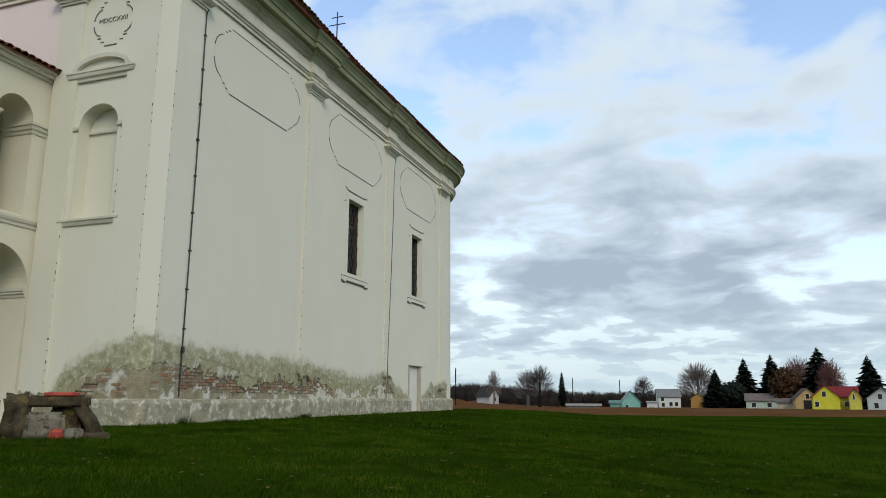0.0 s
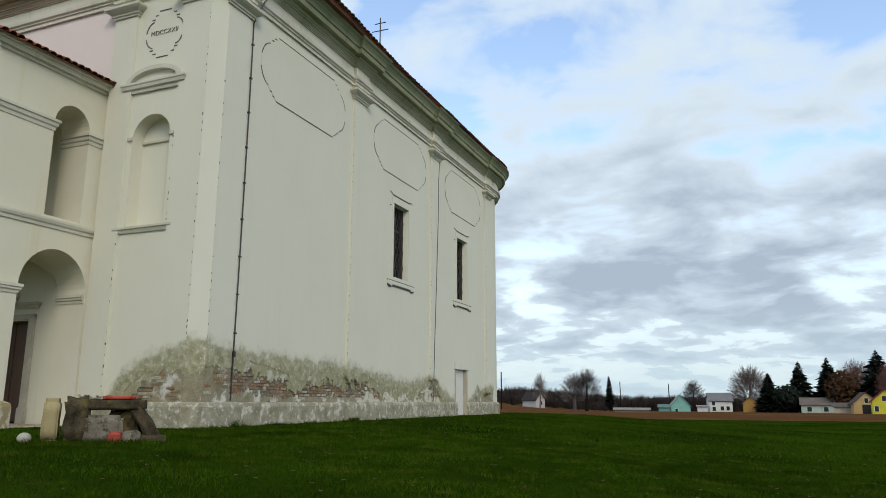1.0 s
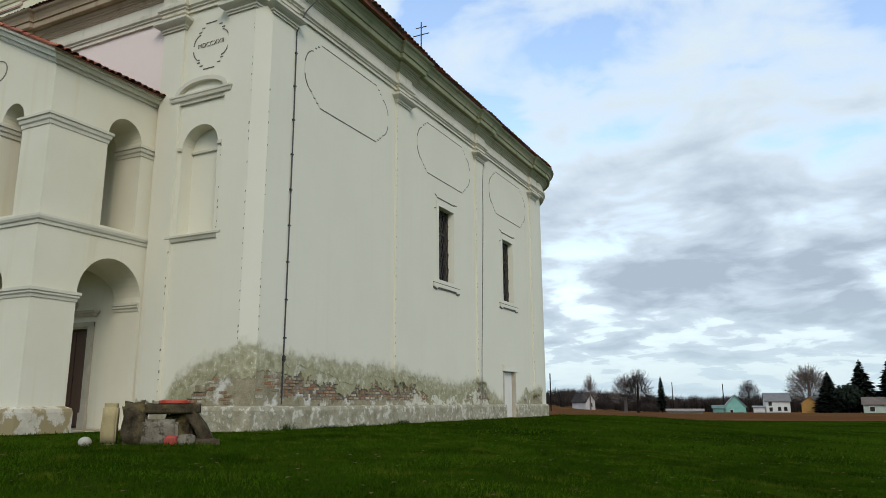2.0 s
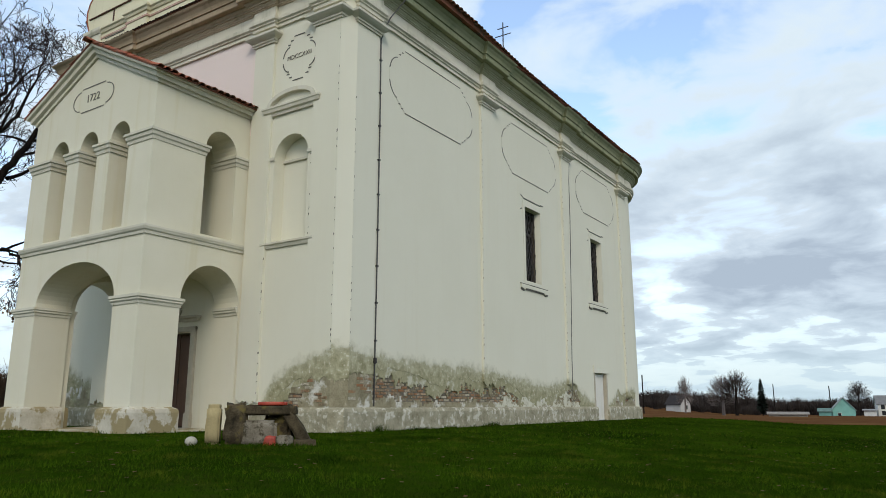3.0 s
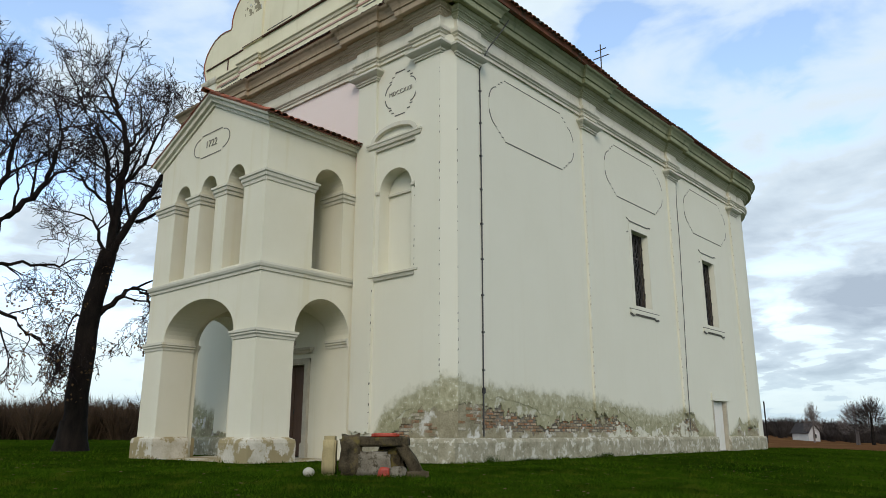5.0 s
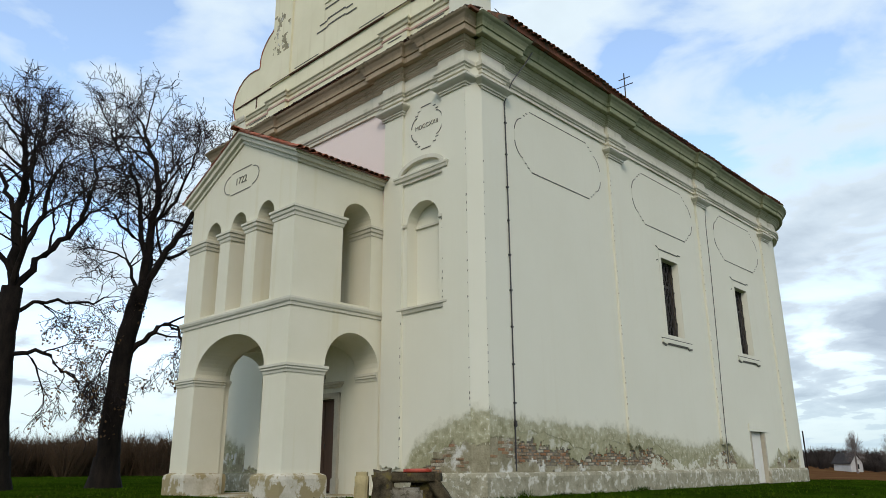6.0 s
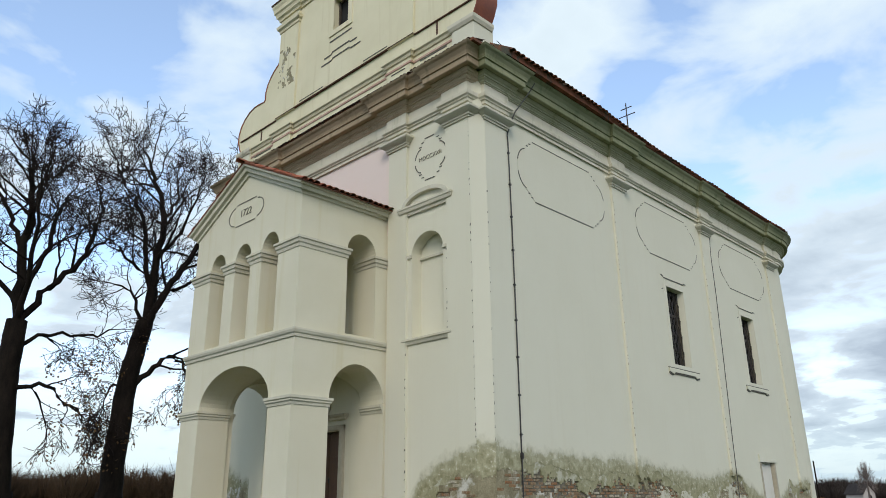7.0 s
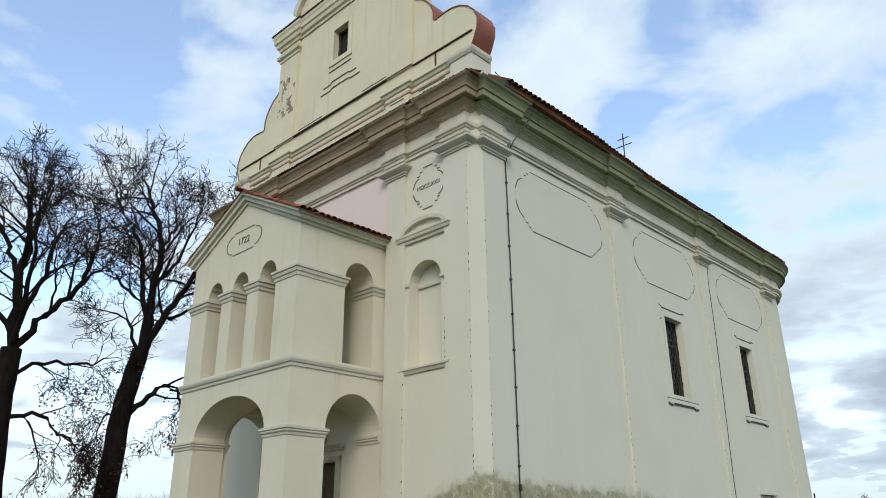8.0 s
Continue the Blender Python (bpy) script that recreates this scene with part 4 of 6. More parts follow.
groove_bars([[(AX + 0.05 + a, z), (AX + 0.05 + c, z)] for a, c, z in ((-2.3, -0.9, 14.42), (1.3, 2.5, 14.42), (-5.1, -4.0, 12.95), (-5.1, -4.0, 13.15), (4.0, 5.1, 13.15), (4.0, 4.9, 12.95), (2.85, 3.45, 12.9), (2.85, 3.45, 13.1), (-3.45, -2.85, 12.9), (-2.2, 2.2, 13.02))],
            lambda u, v, d: (u, GY + d - (0.12 if 2.6 < abs(u - AX) < 3.7 and v < 13.4 else 0), v), gab, 0.03, 0.015)
flakes("weathered_patch", AX + 0.05 - 3.7, AX + 0.05 - 2.6, lambda u: 9.0, lambda u, v: wob(u * 2.4, v * 1.6, 61.0) + 0.6 * wob(u * 8, v * 8, 3.0) > 0.10, lambda u, v, d: (u, GY - 0.07 + d, v + 14.9), RENDER, gab, -0.004, 0.01, 0.05)["kind"] = "stuff"
# gable window with jambs, sill lines and hood
gw = new("gable_window")
gw.parent = church
# added near-black board: the darkness of the loft behind the opening, as colour
part("unlit_window_back", box_bm(GWX[0], GWX[1], GY + 0.27, GY + 0.31, *GWZ), DARK, gw)
plate("window_frame", rect(*GWX, *GWZ), [rect(GWX[0] + 0.07, GWX[1] - 0.07, GWZ[0] + 0.07, GWZ[1] - 0.07)], 0.06, lambda u, v, d: (u, GY + 0.19 + d, v), FRAMEP, gw, "dark wooden frame")
plate("window_surround", rect(GWX[0] - 0.22, GWX[1] + 0.22, GWZ[0] - 0.2, GWZ[1] + 0.2), [rect(*GWX, *GWZ)], 0.05, lambda u, v, d: (u, GY - 0.04 + d, v), CREAM, gw)
gc = sum(GWX) / 2
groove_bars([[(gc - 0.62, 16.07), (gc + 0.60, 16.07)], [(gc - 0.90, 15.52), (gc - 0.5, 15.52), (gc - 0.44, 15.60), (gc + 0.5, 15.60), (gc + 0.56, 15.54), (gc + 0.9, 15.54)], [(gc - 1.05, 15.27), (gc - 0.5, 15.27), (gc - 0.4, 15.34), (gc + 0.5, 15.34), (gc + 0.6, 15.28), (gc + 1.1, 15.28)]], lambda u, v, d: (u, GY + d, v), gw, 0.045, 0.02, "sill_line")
# upper cornice of the gable and the curved pediment's rim
gcor = [(AX + 0.05 - 3.79, GY + GT), (AX + 0.05 - 3.79, GY - 0.07), (AX + 0.05 - 2.5, GY - 0.07), (AX + 0.05 - 2.5, GY), (AX + 0.05 + 2.5, GY), (AX + 0.05 + 2.5, GY - 0.07), (AX + 0.05 + 3.79, GY - 0.07), (AX + 0.05 + 3.79, GY + GT)]
sweep("gable_cornice", gcor, [(-0.1, 18.55), (0.05, 18.55), (0.07, 18.64), (0.14, 18.70), (0.17, 18.84), (0.22, 18.90), (0.23, 19.06), (0.27, 19.16), (0.28, 19.26), (-0.1, 19.36)], CREAM, gab, "moulded upper cornice")
sweep("gable_cornice_flashing", gcor, [(-0.1, 19.365), (0.31, 19.265), (0.31, 19.32), (-0.1, 19.42)], LEDGE, gab)
rimp = [(AX + 0.05 + a, z) for a, z in half_line[20:]]
rimp = [(2 * (AX + 0.05) - x, z) for x, z in rimp] + list(reversed(rimp))
verts, faces = [], []
for x, z in rimp:
    verts += [(x * 1.0 + (x - AX) * 0.04, GY - 0.16, z + 0.06), (x - (x - AX) * 0.05, GY - 0.16, z - 0.14), (x - (x - AX) * 0.05, GY, z - 0.16), (x + (x - AX) * 0.04, GY + GT, z + 0.06)]
for i in range(len(rimp) - 1):
    for j in range(4):
        faces.append([4 * i + j, 4 * i + (j + 1) % 4, 4 * i + 4 + (j + 1) % 4, 4 * i + 4 + j])
mesh_ob("pediment_rim", verts, faces, MOULD, gab)

# ---------------------------------------------------------------- main roof
roof = new("roof")
roof.parent = church
tagged(roof, "hipped roof of old red clay tiles")
RZ, RS = 12.30, 0.80
eav = [(0.62, 0.9), (0.62, YE)] + [(x * 1.0 + 0.62 * math.cos(a), y + 0.62 * math.sin(a)) for (x, y), a in zip(arc, np.linspace(0, math.pi / 2, 19))]
ridge_y = YE - 2.6
verts, faces = [], []
rz = RZ + 0.04 + RS * (0.62 - AX)
for x, y in eav:
    verts.append((x, y, RZ + 0.04))
    verts.append((AX, min(y, ridge_y), rz))
for i in range(len(eav) - 1):
    faces.append([2 * i, 2 * i + 2, 2 * i + 3, 2 * i + 1])
n = len(verts)
verts += [(2 * AX - x, y, z) for x, y, z in verts]
faces += [[a + n for a in reversed(f)] for f in faces]
faces.append([n - 2, n - 1, 2 * n - 1, 2 * n - 2])
faces.append([0, 1, n + 1, n])
faces.append([i for i in range(0, n, 2)] + [n + i for i in reversed(range(0, n, 2))])
mesh_ob("roof_covering", verts, faces, OLDTILE, roof)


def tile_mesh(w=0.19, l=0.40, mat=TILE, rise=0.055):
    """A half-round clay tile, mouth towards +x, lying along x."""
    bm = bmesh.new()
    rows = []
    for x, s in ((0.0, 0.86), (l, 1.0)):
        for dz, k in ((0.0, 1.0), (-0.016, 0.86)):
            rows.append([bm.verts.new((x, s * k * w / 2 * math.cos(a), s * k * rise * 1.3 * math.sin(a) + (0.012 if x else 0))) for a in np.linspace(0, math.pi, 7)])
    o0, i0, o1, i1 = rows
    for k in range(6):
        bm.faces.new((o0[k], o0[k + 1], o1[k + 1], o1[k]))
        bm.faces.new((i0[k], i1[k], i1[k + 1], i0[k + 1]))
        bm.faces.new((o1[k], o1[k + 1], i1[k + 1], i1[k]))
    bmesh.ops.recalc_face_normals(bm, faces=bm.faces)
    me = bpy.data.meshes.new("roof_tile")
    bm.to_mesh(me)
    bm.free()
    me.materials.append(mat)
    return me


DARKTILE = rough_mat("blackened_tile", (0.05, 0.032, 0.025), (0.085, 0.045, 0.035), 3.0, 0.85, 0.6, 0.01, None, (1, 1, 1), 0.4)
T_MAIN, T_PORCH, T_FRONT = tile_mesh(mat=OLDTILE), tile_mesh(mat=TILE), tile_mesh(0.125, 0.40, DARKTILE, 0.032)


def put_tile(me, m, parent):
    ob = new("roof_tile", me)
    ob.parent = parent
    ob.matrix_world = m
    return ob


slope = math.degrees(math.atan(RS))


def overhang(y):
    """How far the tiles reach out over the wall."""
    bump_up = sum(0.09 * S(a - 0.25, a, y) * S(c + 0.45, c + 0.25, y) for a, c in PIL_S[1:])
    return 0.70 + 0.17 * S(10.5, 4.0, y) + bump_up + 0.02 * wob(y * 0.9, 7.0)


def kick(y):
    """The eaves lift a little towards the front."""
    return 0.20 * S(9.5, 3.5, y)


ys = np.linspace(0.6, YE, 50)
verts, faces = [], []
for yy in ys:
    verts += [(q, yy, z) for q, z in ((0.30, 12.31), (overhang(yy) - 0.10, 12.285), (overhang(yy) - 0.07, 12.31 + kick(yy)), (0.30, 12.62 + kick(yy)))]
for i in range(len(ys) - 1):
    faces += [[4 * i + j, 4 * i + (j + 1) % 4, 4 * i + 4 + (j + 1) % 4, 4 * i + 4 + j] for j in range(4)]
faces += [[0, 1, 2, 3], [4 * len(ys) - 1 - j for j in range(4)]]
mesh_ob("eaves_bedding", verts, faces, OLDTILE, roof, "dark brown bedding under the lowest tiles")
y = 0.75
while y < YE + 0.3:
    for k in range(3):
        out_x = overhang(y) - 0.30 * k + random.uniform(-0.012, 0.012)
        put_tile(T_MAIN, pose(out_x - 0.40 * math.cos(radians(slope)), y + random.uniform(-0.01, 0.01), RZ + 0.03 + kick(y) + RS * (0.70 - out_x) * 0.9 + 0.40 * math.sin(radians(slope)), 0, slope + random.uniform(-1.5, 1.5), random.uniform(-3, 3)), roof)
    y += 0.215
for i in range(15):
    a = (i + 0.5) / 15 * math.pi / 2
    r = RAD + 0.68
    put_tile(T_MAIN, pose(-RAD + (r - 0.4) * math.cos(a), YE + (r - 0.4) * math.sin(a), RZ + 0.27, 0, slope, math.degrees(a)), roof)
x = 0.45
while x > 2 * AX - 0.6:
    put_tile(T_FRONT, pose(x, -0.66 + 0.36 + random.uniform(-0.01, 0.01), RZ + 0.15, 0, 22 + random.uniform(-1.5, 1.5), -90 + random.uniform(-2, 2)), roof)
    put_tile(T_FRONT, pose(x, -0.66 + 0.66 + random.uniform(-0.01, 0.01), RZ + 0.27, 0, 22, -90 + random.uniform(-2, 2)), roof)
    x -= 0.145
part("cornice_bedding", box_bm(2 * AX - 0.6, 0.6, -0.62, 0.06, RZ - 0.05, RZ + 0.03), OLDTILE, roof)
# lightning wire over the eaves
pts = [(0.50, 0.5, 12.80), (0.55, 1.2, 12.56), (0.58, 2.4, 12.50), (0.6, 3.8, 12.47), (0.6, 4.6, 12.40)]
part("lightning_wire", tube_bm(pts, 0.010, 4), CABLE, church)
for yy in np.arange(0.9, 4.6, 0.6):
    part("wire_holder", tube_bm([(0.57, yy, 12.4), (0.57, yy, 12.52)], 0.008, 4), IRON, church)

# ridge cross
cross = empty("roof_cross", (AX, 20.0, 17.0), "double-barred iron cross on the roof end", "cross")


def cross_bar(a, c, r):
    part("bar", tube_bm([Vector(a) - Vector((AX, 20.0, 17.0)), Vector(c) - Vector((AX, 20.0, 17.0))], r, 6), IRON, cross)


cross_bar((AX, 20.0, 16.0), (AX, 20.0, 21.62), 0.035)
cross_bar((AX - 0.34, 20.0, 21.30), (AX + 0.34, 20.0, 21.30), 0.028)
cross_bar((AX - 0.50, 20.0, 20.85), (AX + 0.50, 20.0, 20.85), 0.028)

# downpipes / cables on the side wall
cable = empty("cable", (0.05, 1.40, 0.0), "thin black cable clipped down the wall", "cable")
cp_pts = [(0.55, 2.1, 12.1), (0.42, 1.9, 11.7), (0.22, 1.55, 11.1), (0.14, 1.42, 10.75), (0.05, 1.36, 10.4), (0.04, 1.39, 8.0), (0.04, 1.385, 5.0), (0.04, 1.375, 3.0), (0.04, 1.365, 1.7), (0.04, 1.36, 0.6)]
part("wire", tube_bm([Vector(q) - Vector((0.05, 1.40, 0)) for q in cp_pts], 0.018, 6), CABLE, cable)
for zc in np.arange(2.2, 10.2, 0.95):
    part("clip", box_bm(-0.04, 0.015, -0.05, 0.02, zc - 0.02, zc + 0.02), IRON, cable)
part("junction", box_bm(-0.04, 0.03, -0.075, 0.025, 1.62, 1.78, 0.02), IRON, cable)
cable2 = empty("cable", (0.1, 13.7, 0.0), "thin grey cable running down the wall", "cable")
part("wire", tube_bm([(0.0, 0.35, 10.9), (-0.02, 0.20, 10.3), (-0.01, 0.10, 9.6), (0.0, 0.06, 8.0), (0.0, -0.10, 5.0), (0.0, -0.25, 2.6), (0.0, -0.32, 0.6)], 0.013, 6), GREYCABLE, cable2)

# ---------------------------------------------------------------- porch
porch = empty("porch", (AX, -1.5, 0), "white two-storey porch with round arches and a gable", "porch")
PM = Matrix.Translation((-AX, 1.5, 0))
PX, PY = 2.73, -2.97      # half width, front plane


def in_porch(ob):
    ob.data.transform(PM)
    return ob


FTH = 0.95
rake = 2.10 / PX
outer = [(AX - PX, -0.3), (AX + PX, -0.3), (AX + PX, 8.44), (AX, 9.82), (AX - PX, 8.44)]
ops = [arch_loop(AX, 1.73, -0.28, 3.14, 1.00, 30)]
for c in (-1.36, 0.0, 1.36):
    ops.append(arch_loop(AX + c, 0.405, 4.85, 7.17, 0.46, 18))
in_porch(plate("front_wall", outer, ops, FTH, lambda u, v, d: (u, PY + d, v), PORCHW, porch, "white plastered front with arches"))
for s in (-1, 1):
    so = [(PY + FTH, -0.3), (0.0, -0.3), (0.0, 8.44), (PY + FTH, 8.44)]
    sops = [arch_loop(-0.96, 0.90, -0.28, 3.14, 0.95, 24), arch_loop(-0.92, 0.50, 4.85, 7.17, 0.54, 18)]
    th = 0.95
    in_porch(plate("side_wall", so, sops, th, lambda u, v, d, s=s: (AX + s * (PX - d), u, v), PORCHW, porch, "white plastered side with arches"))
# vault and upper floor, gallery ceiling
hx, y0v, y1v = PX - FTH, PY + FTH, 0.0
yc, hy = (y0v + y1v) / 2, (y1v - y0v) / 2
verts, faces, NV = [], [], 28
for top in (0, 1):
    for j in range(NV + 1):
        for i in range(NV + 1):
            cx, cyy = 2 * i / NV - 1, 2 * j / NV - 1
            zv = 3.14 + 1.12 * max(math.sqrt(max(0, 1 - cx * cx)), math.sqrt(max(0, 1 - cyy * cyy)))
            verts.append((AX + cx * hx, yc + cyy * hy, 4.70 if top else zv))
n = (NV + 1) ** 2
for top in (0, 1):
    for j in range(NV):
        for i in range(NV):
            q = top * n + j * (NV + 1) + i
            faces.append([q, q + 1, q + NV + 2, q + NV + 1])
in_porch(mesh_ob("vault", verts, faces, PORCHW, porch, "plastered groin vault", True))
in_porch(part("gallery_ceiling", box_bm(AX - PX + FTH, AX + PX - FTH, PY + FTH, -0.005, 7.95, 8.05), PORCHW, porch))
in_porch(part("floor_slab", box_bm(AX - PX + 0.05, AX + PX - 0.05, PY + 0.1, -0.01, -0.4, 0.02), PLINTH2, porch, "stone floor"))
BAND = [(0, 4.56), (0.03, 4.56), (0.04, 4.63), (0.07, 4.66), (0.09, 4.72), (0.09, 4.77), (0, 4.785)]
ring = [(AX - PX, -0.01), (AX - PX, PY), (AX + PX, PY), (AX + PX, -0.01)]
in_porch(sweep("band_course", ring, BAND, CAPM, porch, "grey moulded band course"))
ABA = [(0, 6.90), (0.02, 6.90), (0.03, 6.98), (0.06, 7.01), (0.07, 7.09), (0.10, 7.11), (0.10, 7.17), (0, 7.175)]
IMP = [(0, 2.92), (0.02, 2.92), (0.03, 2.98), (0.06, 3.01), (0.06, 3.05), (0.085, 3.07), (0.085, 3.135), (0, 3.14)]


def wrap(name, path, prof, mat=CAPM):
    in_porch(sweep(name, path, prof, mat, porch))


for s in (1, -1):
    def mir(pts):
        return pts if s > 0 else [(2 * AX - x, y) for x, y in reversed(pts)]
    # corner piers
    wrap("abacus", mir([(AX + 1.755, PY + FTH), (AX + 1.755, PY), (AX + PX, PY), (AX + PX, -1.42), (AX + PX - 0.93, -1.42)]), ABA)
    wrap("abacus", mir([(AX + PX - 0.93, -0.42), (AX + PX, -0.42), (AX + PX, -0.01)]), ABA)
    wrap("impost", mir([(AX + 1.73, PY + FTH), (AX + 1.73, PY), (AX + PX, PY), (AX + PX, -1.86), (AX + PX - 0.93, -1.86)]), IMP)
    wrap("impost", mir([(AX + PX - 0.93, -0.06), (AX + PX - 0.02, -0.06)]), IMP)
    wrap("abacus", mir([(AX + 0.395, PY + FTH), (AX + 0.395, PY), (AX + 0.965, PY), (AX + 0.965, PY + FTH)]), ABA)
    wrap("plinth", mir([(AX + 1.73, PY + FTH), (AX + 1.73, PY), (AX + PX, PY), (AX + PX, -1.86), (AX + PX - 0.93, -1.86)]), [(0, -0.4), (0.11, -0.4), (0.12, 0.45), (0.10, 0.53), (0, 0.58)], PLINTH2)
# gable mouldings, eaves and roof
RP = 0.50
RK = [(0.0, -0.33), (0.05, -0.32), (0.06, -0.23), (0.14, -0.20), (0.16, -0.09), (0.23, -0.06), (0.25, 0.0), (0.0, 0.0)]
for s in (1, -1):
    # the raking moulding turns the corner in a mitre and runs on as the eaves
    k = len(RK)
    for name, label, near in (("rake_moulding", "grey moulded gable edge", False), ("eaves_moulding", "grey moulded eaves", True)):
        verts, faces = [], []
        for end in (0, 1):
            for d, h in RK:
                if near and end:
                    verts.append((AX + s * (PX + d), -0.02, 10.06 - (PX + d) * RP + h))
                elif near or end:
                    verts.append((AX + s * (PX + d), PY - d, 10.06 - (PX + d) * RP + h))
                else:
                    verts.append((AX, PY - d, 10.06 + h))
        for j in range(k):
            faces.append([j, (j + 1) % k, k + (j + 1) % k, k + j])
        faces += [list(range(k)), list(range(k, 2 * k))]
        in_porch(mesh_ob(name, verts, faces, MOULD, porch, label))
    ang = math.degrees(math.atan(RP))
    # roof boards under the tiles
    verts = []
    for u in (0.0, PX + 0.30):
        for yy in (PY - 0.26, 0.0):
            for h in (0.0, 0.035):
                verts.append((AX + s * u, yy, 10.065 - u * RP + h))
    faces = [[0, 1, 3, 2], [4, 6, 7, 5], [0, 4, 5, 1], [2, 3, 7, 6], [1, 5, 7, 3], [0, 2, 6, 4]]
    in_porch(mesh_ob("roof_deck", verts, faces, OLDTILE, porch))
    rows = int((PX + 0.35) / 0.27)
    cols = int((-PY + 0.26) / 0.20)
    for i in range(rows):
        for j in range(cols):
            u = (i + 1) * 0.27 + 0.10 + random.uniform(-0.008, 0.008)
            yy = PY - 0.20 + j * 0.20 + 0.02
            u0 = u - 0.40 * math.cos(radians(ang))
            m = pose(AX + s * u0, yy + random.uniform(-0.008, 0.008), 10.09 - u0 * RP + 0.015, 0, (ang + random.uniform(-2, 2)) * 1.0, random.uniform(-2.5, 2.5) + (0 if s > 0 else 180))
            ob = new("roof_tile", T_PORCH if (j < 6 and random.random() < 0.85) else T_MAIN)
            ob.parent = porch
            ob.matrix_world = PM @ m
            ob.matrix_basis = PM @ m
for j in range(9):
    ob = new("ridge_tile", T_PORCH)
    ob.parent = porch
    ob.matrix_basis = PM @ pose(AX, PY - 0.24 + 0.36 * j + 0.3, 10.10, 0, 2, -90) @ Matrix.Scale(1.25, 4)

cart = new("date_panel")
cart.parent = porch
cy, cz2 = AX - 0.05, 8.62
ls = [[(cy - 0.52, cz2 + 0.34), (cy + 0.52, cz2 + 0.34)], [(cy - 0.52, cz2 - 0.34), (cy + 0.52, cz2 - 0.34)]]
for s in (-1, 1):
    ls.append([(cy + s * (0.56 + 0.36 * math.cos(q)), cz2 + 0.28 * math.sin(q)) for q in np.linspace(-1.45, 1.45, 14)])


def cart_at(u, v, d):
    return (u - AX, PY + d + 1.5, v)


groove_bars(ls, cart_at, cart, 0.028, 0.012, mat=WORNCUT)
writing("1722", 0.31, PM @ pose(cy, PY - 0.006, cz2, 90, 0, 0), cart, WORNCUT)

# ---------------------------------------------------------------- stones by the corner
def boulder(name, at, size, turn, mat, label, category, seed, amount=0.2, segs=3, lean=(0, 0)):
    bm = bmesh.new()
    bmesh.ops.create_cube(bm, size=1.0)
    bmesh.ops.bevel(bm, geom=bm.edges[:], offset=0.10, segments=2, affect="EDGES")
    bmesh.ops.subdivide_edges(bm, edges=bm.edges[:], cuts=segs, use_grid_fill=True)
    for v in bm.verts:
        q = Vector((v.co.x * size[0], v.co.y * size[1], v.co.z * size[2]))
        q += q.normalized() * amount * (noise.noise(q * 3.1 + Vector((seed, 0, 0))) + 0.4 * noise.noise(q * 9 + Vector((0, seed, 0)))) * min(size) * 1.6
        v.co = q + Vector((0, 0, size[2] / 2))
    ob = part(name, bm, mat, smooth=True)
    ob.matrix_world = pose(at[0], at[1], at[2], lean[0], lean[1], turn) @ Matrix.Scale(0.86, 4)
    return tagged(ob, label, category)


def sx(u, w):
    """A place by the corner: u along the pile, w towards the viewer."""
    a = radians(40)
    x, y = 1.97 + 0.86 * (u * math.cos(a) + w * math.sin(a)), -3.94 + 0.86 * (u * math.sin(a) - w * math.cos(a))
    return x, y


def on_ground(u, w, h=-0.04):
    x, y = sx(u, w)
    return (x, y, ground_z(x, y) + h)


boulder("stone_post", on_ground(-1.02, 0.05), (0.27, 0.25, 0.80), 40, YELLOWROCK, "ochre stone post with a rusty band, set upright in grass", "stone", 1.0, 0.05)
boulder("stone_block", on_ground(-0.62, 0.0), (0.46, 0.45, 0.84), 45, ROCK, "dark weathered upright stone block", "stone", 2.0)
boulder("stone_block", on_ground(-0.12, 0.12), (0.66, 0.30, 0.50), 41, PALEROCK, "grey dressed stone block in front of the pile", "stone", 3.0, 0.05)
boulder("stone_block", on_ground(0.22, -0.22), (0.55, 0.5, 0.62), 36, ROCK, "dark stone block under the slab", "stone", 4.0)
x, y = sx(0.02, -0.08)
slab = boulder("stone_slab", (x, y, ground_z(x, y) + 0.47), (1.05, 0.55, 0.20), 41, ROCK, "flat weathered stone slab laid on the blocks", "stone", 5.0, 0.12)
x, y = sx(0.82, -0.02)
boulder("leaning_slab", (x, y, ground_z(x, y) - 0.05), (0.22, 0.34, 0.86), 40, ROCK, "long stone slab leaning on the pile", "stone", 6.0, 0.12, 3, (0, -33))
boulder("small_stone", on_ground(0.36, 0.42), (0.30, 0.26, 0.24), 20, PALEROCK, "small pale stone lying in grass", "stone", 7.0)
boulder("small_stone", on_ground(0.72, 0.32), (0.42, 0.30, 0.16), 60, ROCK, "low brown stone in grass", "stone", 8.0)
boulder("red_can", on_ground(0.14, 0.40, -0.02), (0.22, 0.16, 0.18), 30, REDCLOTH, "crumpled red plastic can lying in grass", "can", 9.0, 0.2)
x, y = sx(0.10, 0.02)
boulder("plastic_sheet", (x, y, ground_z(x, y) + 0.635), (0.55, 0.34, 0.07), 42, REDCLOTH, "red plastic sheet lying on the slab", "plastic sheet", 10.0, 0.16)
bm = bmesh.new()
bmesh.ops.create_icosphere(bm, subdivisions=3, radius=0.10)
for v in bm.verts:
    v.co *= 1 + 0.06 * noise.noise(v.co * 9)
    v.co.z *= 0.85
ball = part("pale_ball", bm, PALEBALL, smooth=True)
ball.location = (*sx(-1.38, 0.3), ground_z(*sx(-1.38, 0.3)) + 0.06)
tagged(ball, "pale worn ball lying in the grass", "ball")


